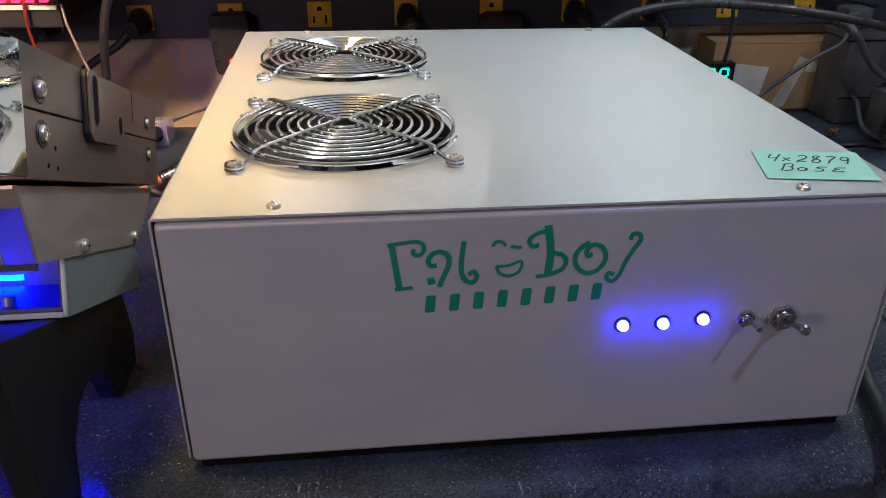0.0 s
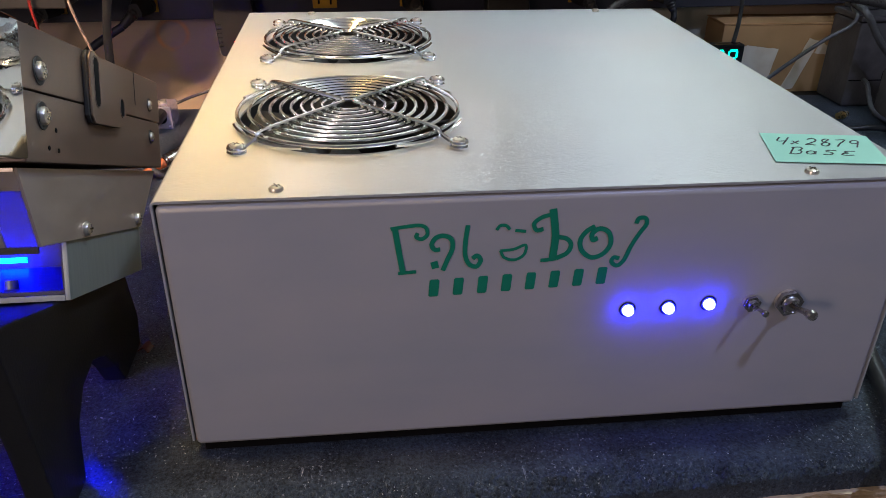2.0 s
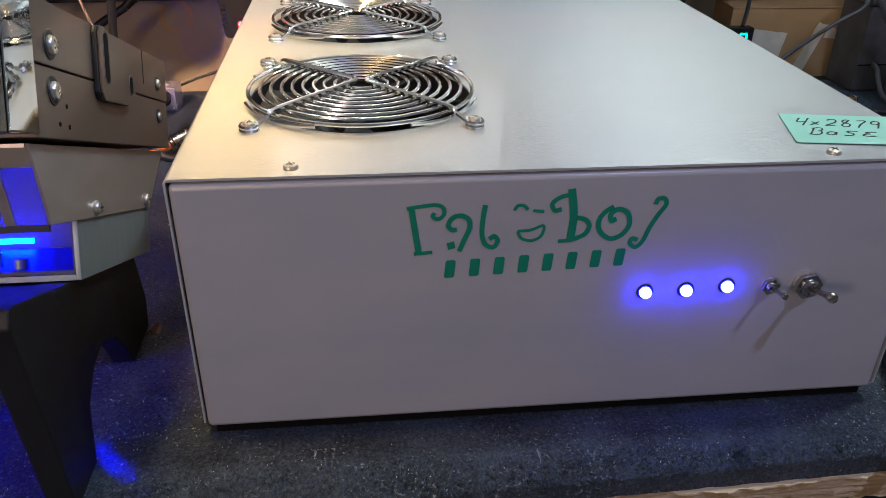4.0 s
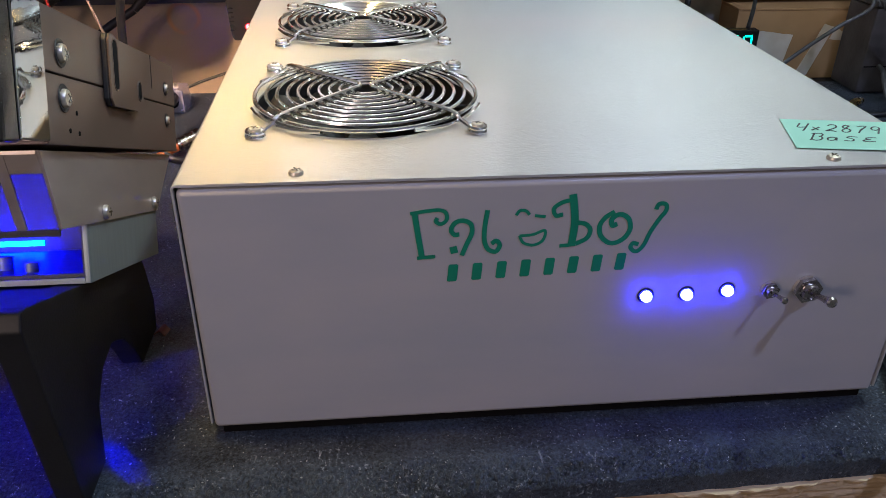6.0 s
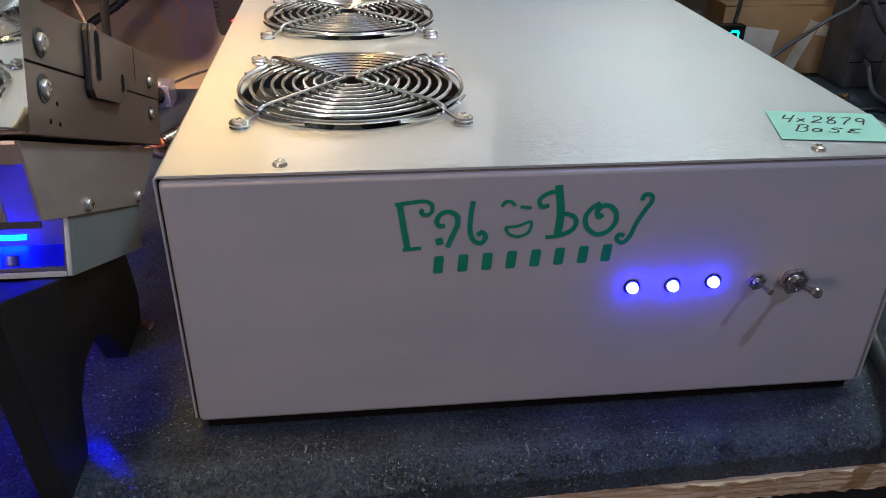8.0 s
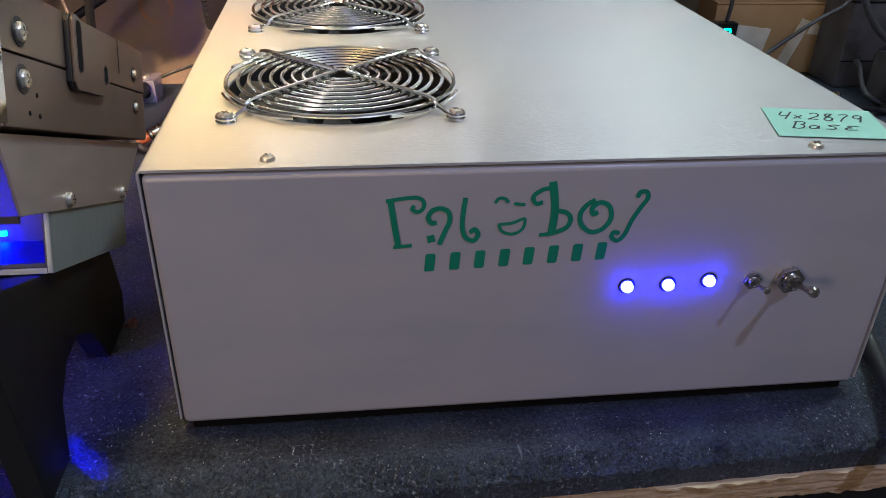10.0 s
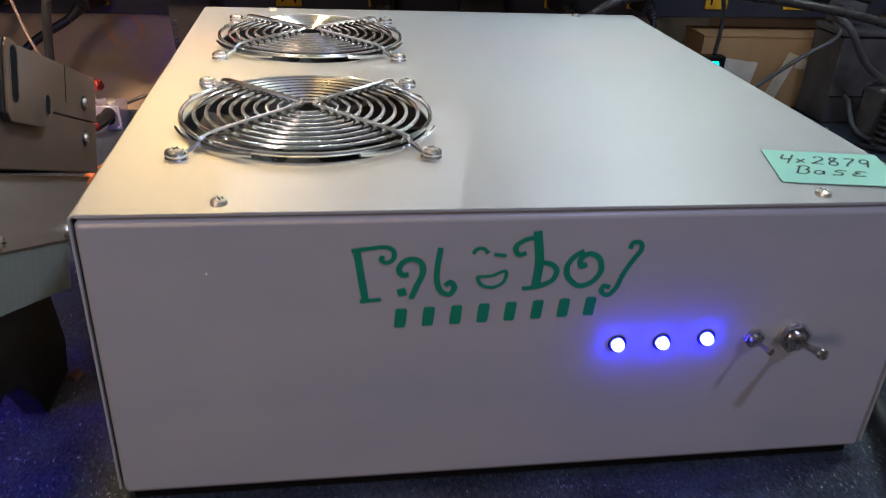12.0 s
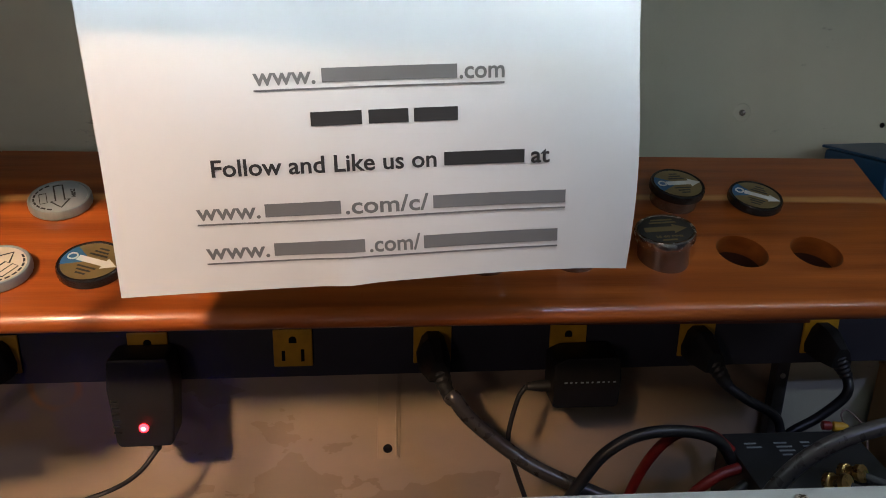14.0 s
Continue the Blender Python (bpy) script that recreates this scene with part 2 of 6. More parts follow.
BLACK_FACE = material("black_label", (0.03, 0.028, 0.025), 0.35, 0, (0.02, 0.019, 0.018), 60)
BLUE_FACE = material("blue_label", (0.03, 0.13, 0.28), 0.45, 0, (0.025, 0.11, 0.24), 60)
WHITE_FACE = material("white_label", (0.70, 0.70, 0.68), 0.5, 0, (0.64, 0.64, 0.62), 60)
SMOKED = material("dull_steel", (0.34, 0.31, 0.28), 0.22, 0.9, (0.24, 0.215, 0.19), 120)
# faint violet in the plating stands for the blue light on it
TERMINAL = material("bright_plating", (0.74, 0.70, 0.80), 0.24, 0.7, (0.62, 0.58, 0.70), 90)
CASE_GREY = material("sooty_case_paint", (0.095, 0.086, 0.088), 0.42, 0, (0.045, 0.040, 0.042), 34, grain=0.0003, grain_scale=300, rough_var=0.14)
LED_WHITE = glow("cool_white_led", (0.78, 0.93, 1.0), 250.0)
LED_BLUE = glow("blue_lamp", (0.002, 0.002, 1.0), 1500.0)
LED_CORE = glow("blue_led_core", (0.016, 0.020, 1.0), 125.0)
JEWEL = material("blue_bezel_plastic", (0.004, 0.006, 0.10), 0.3, 0, (0.003, 0.004, 0.07), 60)
BLUE_SOFT = glow("blue_strip_light", (0.0, 0.0016, 1.0), 700.0)
BLUE_DIM = glow("dim_blue_strip_light", (0.0, 0.0016, 1.0), 260.0)
BLUE_BRIGHT = glow("bright_blue_strip_light", (0.0, 0.0016, 1.0), 1500.0)
# dark colour stands for the shade inside the open amplifier
DARK_LINING = material("dark_lining", (0.030, 0.034, 0.055), 0.45, 0, (0.020, 0.023, 0.040), 120)
LED_RED = glow("red_led", (1.0, 0.004, 0.006), 110.0)
LED_HOT = glow("red_led_core", (1.0, 0.45, 0.4), 8.0)
DIGIT_GREEN = glow("green_digit", (0.0, 0.95, 0.62), 2.2)
DIGIT_RED = glow("red_digit", (1.0, 0.01, 0.06), 8.0)
RUBBER = rubber_mat()


def brushed(m, metal, rough, relief):
    """Brush marks along x under the clear coat: the base lobe smears across them, the coat stays glossy."""
    nt = m.node_tree
    n, l = nt.nodes, nt.links
    b = n["Principled BSDF"]
    tc = n.new("ShaderNodeTexCoord")
    mp = n.new("ShaderNodeMapping")
    mp.inputs["Scale"].default_value = (0.20, 1, 1)
    l.new(tc.outputs["Object"], mp.inputs["Vector"])
    t = n.new("ShaderNodeTexNoise")
    t.inputs["Scale"].default_value, t.inputs["Detail"].default_value, t.inputs["Roughness"].default_value = 1500, 3, 0.6
    l.new(mp.outputs[0], t.inputs["Vector"])
    bump = n.new("ShaderNodeBump")
    bump.inputs["Distance"].default_value = relief
    l.new(t.outputs["Fac"], bump.inputs["Height"])
    # the sheet itself is not quite flat: shallow waves a few centimetres wide
    wide = n.new("ShaderNodeMapping")
    wide.inputs["Scale"].default_value = (1, 0.12, 1)
    l.new(tc.outputs["Object"], wide.inputs["Vector"])
    wave = n.new("ShaderNodeTexNoise")
    wave.inputs["Scale"].default_value, wave.inputs["Detail"].default_value = 34, 1.5
    l.new(wide.outputs[0], wave.inputs["Vector"])
    buckle = n.new("ShaderNodeBump")
    buckle.inputs["Distance"].default_value = 0.00045
    l.new(wave.outputs["Fac"], buckle.inputs["Height"])
    l.new(buckle.outputs[0], bump.inputs["Normal"])
    l.new(bump.outputs[0], b.inputs["Normal"])
    grain = n.new("ShaderNodeCombineXYZ")
    grain.inputs[1].default_value = 1.0
    l.new(grain.outputs[0], b.inputs["Tangent"])
    for link in list(b.inputs["Roughness"].links):
        l.remove(link)
    b.inputs["Roughness"].default_value, b.inputs["Metallic"].default_value, b.inputs["Anisotropic"].default_value = rough, metal, 1.0


brushed(PAINT_TOP, 0.36, 0.40, 0.00028)


def scuffed(m, scale, cut, dirt):
    """Adds dark scuffs and spots of their own shape to a painted wall."""
    nt = m.node_tree
    n, l = nt.nodes, nt.links
    b = n["Principled BSDF"]
    was = b.inputs["Base Color"].links[0].from_socket
    tc = n.new("ShaderNodeTexCoord")
    mp = n.new("ShaderNodeMapping")
    mp.inputs["Scale"].default_value = (1, 1, 2.2)
    l.new(tc.outputs["Object"], mp.inputs["Vector"])
    a = n.new("ShaderNodeTexNoise")
    a.inputs["Scale"].default_value, a.inputs["Detail"].default_value, a.inputs["Roughness"].default_value = scale, 10, 0.72
    l.new(mp.outputs[0], a.inputs["Vector"])
    r = n.new("ShaderNodeMapRange")
    r.inputs["From Min"].default_value, r.inputs["From Max"].default_value = cut, cut + 0.07
    r.inputs["To Min"].default_value, r.inputs["To Max"].default_value = 0.0, 0.75
    l.new(a.outputs["Fac"], r.inputs["Value"])
    mix = n.new("ShaderNodeMix")
    mix.data_type = "RGBA"
    l.new(r.outputs[0], mix.inputs[0])
    l.new(was, mix.inputs[6])
    mix.inputs[7].default_value = rgba(dirt)
    l.new(mix.outputs[2], b.inputs["Base Color"])


scuffed(WALL, 16.0, 0.62, (0.16, 0.15, 0.11))
scuffed(PANEL, 90.0, 0.72, (0.15, 0.12, 0.09))


def tinted_ring(m, cx, cz, r, half, tint):
    """A ring of another tint on an upright panel, broken up at random."""
    nt = m.node_tree
    n, l = nt.nodes, nt.links
    b = n["Principled BSDF"]
    was = b.inputs["Base Color"].links[0].from_socket
    tc = n.new("ShaderNodeTexCoord")
    sep = n.new("ShaderNodeSeparateXYZ")
    l.new(tc.outputs["Object"], sep.inputs[0])
    flat = n.new("ShaderNodeCombineXYZ")
    l.new(sep.outputs[0], flat.inputs[0])
    l.new(sep.outputs[2], flat.inputs[1])
    d = n.new("ShaderNodeVectorMath")
    d.operation = "DISTANCE"
    d.inputs[1].default_value = (cx, cz, 0)
    l.new(flat.outputs[0], d.inputs[0])
    off = n.new("ShaderNodeMath")
    off.operation = "SUBTRACT"
    off.inputs[1].default_value = r
    l.new(d.outputs["Value"], off.inputs[0])
    size = n.new("ShaderNodeMath")
    size.operation = "ABSOLUTE"
    l.new(off.outputs[0], size.inputs[0])
    band = n.new("ShaderNodeMapRange")
    band.interpolation_type = "SMOOTHSTEP"
    band.inputs["From Min"].default_value, band.inputs["From Max"].default_value = 0.0, half
    band.inputs["To Min"].default_value, band.inputs["To Max"].default_value = 0.9, 0.0
    l.new(size.outputs[0], band.inputs["Value"])
    patchy = n.new("ShaderNodeTexNoise")
    patchy.inputs["Scale"].default_value = 40
    l.new(tc.outputs["Object"], patchy.inputs["Vector"])
    some = n.new("ShaderNodeMapRange")
    some.inputs["From Min"].default_value, some.inputs["From Max"].default_value = 0.36, 0.55
    l.new(patchy.outputs["Fac"], some.inputs["Value"])
    both = n.new("ShaderNodeMath")
    both.operation = "MULTIPLY"
    l.new(band.outputs[0], both.inputs[0])
    l.new(some.outputs[0], both.inputs[1])
    mix = n.new("ShaderNodeMix")
    mix.data_type = "RGBA"
    l.new(both.outputs[0], mix.inputs[0])
    l.new(was, mix.inputs[6])
    mix.inputs[7].default_value = rgba(tint)
    l.new(mix.outputs[2], b.inputs["Base Color"])


tinted_ring(PANEL, -0.1205, 0.9270, 0.0165, 0.0045, (0.66, 0.33, 0.15))


# ---- shapes ----
def box(x0, x1, y0, y1, z0, z1, bevel=0.0, seg=2):
    bm = bmesh.new()
    bmesh.ops.create_cube(bm, size=1.0)
    for v in bm.verts:
        v.co = Vector((x0 + (v.co.x + 0.5) * (x1 - x0), y0 + (v.co.y + 0.5) * (y1 - y0), z0 + (v.co.z + 0.5) * (z1 - z0)))
    if bevel:
        bmesh.ops.bevel(bm, geom=bm.edges[:], offset=bevel, segments=seg, affect="EDGES", profile=0.5)
    return bm


def join(*bms):
    out = bmesh.new()
    for b in bms:
        me = bpy.data.meshes.new("join")
        b.to_mesh(me)
        b.free()
        out.from_mesh(me)
        bpy.data.meshes.remove(me)
    return out


def moved(bm, m):
    bm.transform(m)
    return bm


def loft(rings, closed_ring=True, caps=True, closed_path=False):
    """A skin over rings of points."""
    bm = bmesh.new()
    rows = [[bm.verts.new(p) for p in ring] for ring in rings]
    n = len(rows[0])
    pairs = list(zip(rows, rows[1:])) + ([(rows[-1], rows[0])] if closed_path else [])
    for a, b in pairs:
        for i in range(n if closed_ring else n - 1):
            j = (i + 1) % n
            bm.faces.new((a[i], a[j], b[j], b[i]))
    if caps and closed_ring and not closed_path:
        bm.faces.new(rows[0][::-1])
        bm.faces.new(rows[-1])
    bmesh.ops.recalc_face_normals(bm, faces=bm.faces)
    return bm


def smooth_path(points, steps=8):
    """A curve through all the points."""
    p = [Vector(q) for q in points]
    p = [2 * p[0] - p[1]] + p + [2 * p[-1] - p[-2]]
    out = []
    for i in range(1, len(p) - 2):
        for s in range(steps):
            t = s / steps
            a, b, c, d = p[i - 1], p[i], p[i + 1], p[i + 2]
            out.append(0.5 * ((2 * b) + (c - a) * t + (2 * a - 5 * b + 4 * c - d) * t * t + (3 * b - a - 3 * c + d) * t ** 3))
    return out + [p[-2]]


def tube(points, r, seg=8, steps=8, closed=False):
    """A round wire along a curve; points on a closed ring are taken as they are."""
    path = [Vector(q) for q in points] if closed or steps == 0 else smooth_path(points, steps)
    rings, side = [], None
    n = len(path)
    for i, q in enumerate(path):
        if closed:
            d = (path[(i + 1) % n] - path[i - 1]).normalized()
        else:
            d = (path[min(i + 1, n - 1)] - path[max(i - 1, 0)]).normalized()
        if side is None:
            side = d.orthogonal().normalized()
        side = (side - d * side.dot(d)).normalized()
        up = d.cross(side)
        rings.append([q + r * (math.cos(a) * side + math.sin(a) * up) for a in (2 * math.pi * k / seg for k in range(seg))])
    return loft(rings, caps=not closed, closed_path=closed)


def ring(c, r, wire, seg=48, wseg=6, z=0.0):
    return tube([(c[0] + r * math.cos(a), c[1] + r * math.sin(a), z) for a in (2 * math.pi * k / seg for k in range(seg))], wire, wseg, closed=True)


def lathe(profile, seg=32):
    """A turned solid about z from (radius, height) pairs."""
    rings = [[(r * math.cos(a), r * math.sin(a), z) for a in (2 * math.pi * k / seg for k in range(seg))] for r, z in profile]
    return loft(rings)


def prism(poly, d0, d1, axis="x", bevel=0.0):
    """A plane outline given thickness along an axis."""
    def at(p, d):
        return {"x": (d, p[0], p[1]), "y": (p[0], d, p[1]), "z": (p[0], p[1], d)}[axis]
    bm = bmesh.new()
    a = [bm.verts.new(at(p, d0)) for p in poly]
    b = [bm.verts.new(at(p, d1)) for p in poly]
    bm.faces.new(a)
    bm.faces.new(b[::-1])
    for i in range(len(poly)):
        j = (i + 1) % len(poly)
        bm.faces.new((a[i], b[i], b[j], a[j]))
    bmesh.ops.recalc_face_normals(bm, faces=bm.faces)
    if bevel:
        bmesh.ops.bevel(bm, geom=bm.edges[:], offset=bevel, segments=2, affect="EDGES", profile=0.5)
    return bm


def plate_with_holes(x0, x1, y0, y1, z0, z1, holes, seg=48):
    """A flat plate with round holes (cx, cy, r) through it."""
    pad = 1.1
    xs = sorted({x0, x1, *[round(c[0] + s * c[2] * pad, 6) for c in holes for s in (-1, 1)]})
    ys = sorted({y0, y1, *[round(c[1] + s * c[2] * pad, 6) for c in holes for s in (-1, 1)]})
    bm = bmesh.new()
    for xa, xb in zip(xs, xs[1:]):
        for ya, yb in zip(ys, ys[1:]):
            hit = [c for c in holes if xa < c[0] < xb and ya < c[1] < yb]
            if not hit:
                bm.faces.new([bm.verts.new(p) for p in ((xa, ya, z1), (xb, ya, z1), (xb, yb, z1), (xa, yb, z1))])
                continue
            cx, cy, r = hit[0]
            inner, outer = [], []
            for k in range(seg):
                a = 2 * math.pi * k / seg
                c, s = math.cos(a), math.sin(a)
                f = r * pad / max(abs(c), abs(s))
                inner.append(bm.verts.new((cx + r * c, cy + r * s, z1)))
                outer.append(bm.verts.new((cx + f * c, cy + f * s, z1)))
            for k in range(seg):
                j = (k + 1) % seg
                bm.faces.new((inner[k], outer[k], outer[j], inner[j]))
    bmesh.ops.remove_doubles(bm, verts=bm.verts, dist=1e-6)
    got = bmesh.ops.extrude_face_region(bm, geom=bm.faces[:])
    for v in got["geom"]:
        if isinstance(v, bmesh.types.BMVert):
            v.co.z = z0
    bmesh.ops.recalc_face_normals(bm, faces=bm.faces)
    return bm


def sheet(fn, nu, nv, thick):
    """A thin curved sheet; fn(u, v) gives its points for u, v from 0 to 1."""
    bm = bmesh.new()
    g = [[bm.verts.new(fn(i / nu, j / nv)) for j in range(nv + 1)] for i in range(nu + 1)]
    for i in range(nu):
        for j in range(nv):
            bm.faces.new((g[i][j], g[i + 1][j], g[i + 1][j + 1], g[i][j + 1]))
    bm.normal_update()
    bmesh.ops.solidify(bm, geom=bm.faces[:], thickness=thick)
    return bm


def ribbon(points, width, depth=0.0003, steps=8, plane="xz"):
    """A flat stroke of given width along a curve, on the front of a panel (xz) or on a table (xy)."""
    path = smooth_path([(p[0], p[1], 0) for p in points], steps) if steps else [Vector((p[0], p[1], 0)) for p in points]
    rings = []
    for i, q in enumerate(path):
        d = (path[min(i + 1, len(path) - 1)] - path[max(i - 1, 0)]).normalized()
        s = Vector((-d.y, d.x, 0)) * width / 2
        top = depth * (1 + 0.6 * i / len(path))      # the far end lies over the near one where a stroke crosses itself
        quad = [(q + s, 0), (q - s, 0), (q - s, top), (q + s, top)]
        rings.append([(v.x, -h, v.y) if plane == "xz" else (v.x, v.y, h) for v, h in quad])
    return loft(rings)


def arc(cx, cy, r, a0, a1, n=14, ry=None):
    return [(cx + r * math.cos(radians(a0 + (a1 - a0) * k / n)), cy + (ry or r) * math.sin(radians(a0 + (a1 - a0) * k / n))) for k in range(n + 1)]


def lettering(text, width, height=None, depth=0.0002, bold=0.0):
    """Words in the built-in font, in the plane z = 0, from the origin to the given width; their mesh."""
    cu = bpy.data.curves.new("lettering", "FONT")
    cu.body, cu.extrude, cu.resolution_u, cu.offset = text, 0.001, 3, bold
    ob = new("lettering", cu)
    bpy.context.view_layer.update()
    me = bpy.data.meshes.new_from_object(ob.evaluated_get(bpy.context.evaluated_depsgraph_get()))
    bpy.data.objects.remove(ob)
    bpy.data.curves.remove(cu)
    bm = bmesh.new()
    bm.from_mesh(me)
    bpy.data.meshes.remove(me)
    xs = [v.co.x for v in bm.verts]
    k = width / (max(xs) - min(xs))
    ky = k if height is None else height / 0.73
    x0 = min(xs)
    for v in bm.verts:
        v.co = Vector(((v.co.x - x0) * k, v.co.y * ky, depth if v.co.z > 0 else 0))
    return bm


def shade(me, angle=35):
    for p in me.polygons:
        p.use_smooth = True
    me.set_sharp_from_angle(angle=radians(angle))


def even_normals(me, angle):
    """Lets broad faces stay flat: each corner's normal is weighted by the area of the faces that meet there."""
    if len(me.polygons) > 4000:
        return
    limit = math.cos(radians(angle))
    faces = [(Vector(p.normal), p.area) for p in me.polygons]
    around = [[] for _ in me.vertices]
    for p in me.polygons:
        for v in p.vertices:
            around[v].append(p.index)
    out = []
    for p in me.polygons:
        own = faces[p.index][0]
        for v in p.vertices:
            total = Vector((0, 0, 0))
            for q in around[v]:
                nq, aq = faces[q]
                if nq.dot(own) > limit:
                    total += nq * aq
            out.append(total.normalized() if total.length > 0 else own)
    me.normals_split_custom_set(out)


def mesh_of(name, bm, mats, angle=35):
    me = bpy.data.meshes.new(name)
    bm.to_mesh(me)
    bm.free()
    shade(me, angle)
    me.materials.append(mats)
    even_normals(me, angle)
    return me


def thing(name, m, label, category, group="", kind=""):
    ob = new(name)
    ob.empty_display_size = 0.02
    ob.matrix_world = m
    return tagged(ob, label, category, group, kind)


def solid(name, bm, mats, m, label, category, group="", kind="", angle=35):
    ob = new(name, mesh_of(name, bm, mats, angle))
    ob.matrix_world = m
    return tagged(ob, label, category, group, kind)


def part(name, bm, mats, parent, label="", angle=35):
    ob = new(name, mesh_of(name, bm, mats, angle))
    ob.parent = parent
    return tagged(ob, label)


def part_like(ob, parent, m):
    """One more part on the mesh of another."""
    twin = new(ob.name.split(".")[0], ob.data)
    twin.parent = parent
    twin.matrix_basis = m
    return twin


ORIGIN = pose(0, 0, 0)

# ---- the room and the bench ----
MAT_Z = 0.863          # top of the rubber mat
solid("floor", box(-2.0, 3.0, -2.6, 0.80, -0.10, 0.0), FLOOR, ORIGIN, "grey concrete workshop floor", "floor", kind="structure")
solid("ceiling", box(-2.0, 3.0, -2.6, 0.80, 2.45, 2.55), ROOM, ORIGIN, "plain painted workshop ceiling", "ceiling", kind="structure")
solid("wall_west", box(-2.1, -2.0, -2.6, 0.80, 0.0, 2.45), ROOM, ORIGIN, "plain painted side wall", "wall", kind="structure")
solid("wall_east", box(3.0, 3.1, -2.6, 0.80, 0.0, 2.45), ROOM, ORIGIN, "plain painted side wall", "wall", kind="structure")
solid("wall_south", box(-2.0, 3.0, -2.7, -2.6, 0.0, 2.45), ROOM, ORIGIN, "plain painted wall behind the viewer", "wall", kind="structure")
wall_north = solid("wall_north", box(-2.0, 3.0, 0.68, 0.80, 0.0, 2.45), WALL, ORIGIN, "dull cream painted wall with scuffs and stains", "wall", kind="structure")
solid("wall_panel", box(-0.60, 0.95, 0.62, 0.678, 0.80, 0.962, 0.001), PANEL, ORIGIN, "varnished tan panel behind the bench", "wall", kind="structure")
solid("ledge", box(-0.60, 0.95, 0.60, 0.679, 0.963, 0.992, 0.001), STRIP_BLACK, ORIGIN, "dark ledge behind the power strip", "ledge", kind="structure")


def bench():
    b = thing("workbench", pose(0, 0, 0), "plywood workbench with a splintered front edge and dark front", "workbench")
    # the torn plywood edge: each layer of the sheet is cut back by a different amount
    def front(x):
        return -0.0430 + 0.026 * (x - 0.12)
    def cut(x, z):
        return 0.0013 * noise.noise(Vector((x * 90, z * 300, 2.0))) + 0.0014 * noise.noise(Vector((x * 17, z * 120, 5.0))) + 0.0010 * noise.noise(Vector((x * 420 + z * 900, z * 700, 8.0)))
    def slab(zs, back, extra):
        bm = bmesh.new()
        cols = []
        for i in range(721):
            x = -0.55 + 1.45 * i / 720
            col = [bm.verts.new((x, front(x) + cut(x, z) + extra(x, k), z)) for k, z in enumerate(zs)]
            col += [bm.verts.new((x, back, zs[-1])), bm.verts.new((x, back, zs[0]))]
            cols.append(col)
        for a, c in zip(cols, cols[1:]):
            for k in range(len(a)):
                j = (k + 1) % len(a)
                bm.faces.new((a[k], a[j], c[j], c[k]))
        bmesh.ops.recalc_face_normals(bm, faces=bm.faces)
        return bm
    part("plywood_top", slab([0.8320 + 0.0012 * k for k in range(12)] + [0.8464], 0.545, lambda x, k: 0.0003 * math.sin(k * 2.1) + (0.0011 if k % 4 == 3 else 0.0) + 0.0006 * noise.noise(Vector((x * 700, k * 3.0, 1.0)))), PLY, b, "splintered bare plywood edge", 20)
    part("veneer", slab([0.8466, 0.8472, 0.8478], 0.545, lambda x, k: 0.0010 - 0.0062 * max(0.0, noise.noise(Vector((x * 24, 0.0, 3.3))) + 0.05 + 0.25 * noise.noise(Vector((x * 150, 0.0, 1.3)))) ** 0.8), VENEER, b, "torn pale top veneer", 20)
    part("front_panel", box(-0.55, 0.90, -0.035, -0.015, 0.0, 0.8318, 0.002), STAND_BLACK, b)
    part("rear_cleat", box(0.40, 0.90, 0.5465, 0.615, 0.830, MAT_Z - 0.0003, 0.001), STAND_BLACK, b)
    for x in (-0.53, 0.84):
        part("leg", box(x, x + 0.05, 0.47, 0.53, 0.0, 0.8318, 0.003), STAND_BLACK, b)


bench()


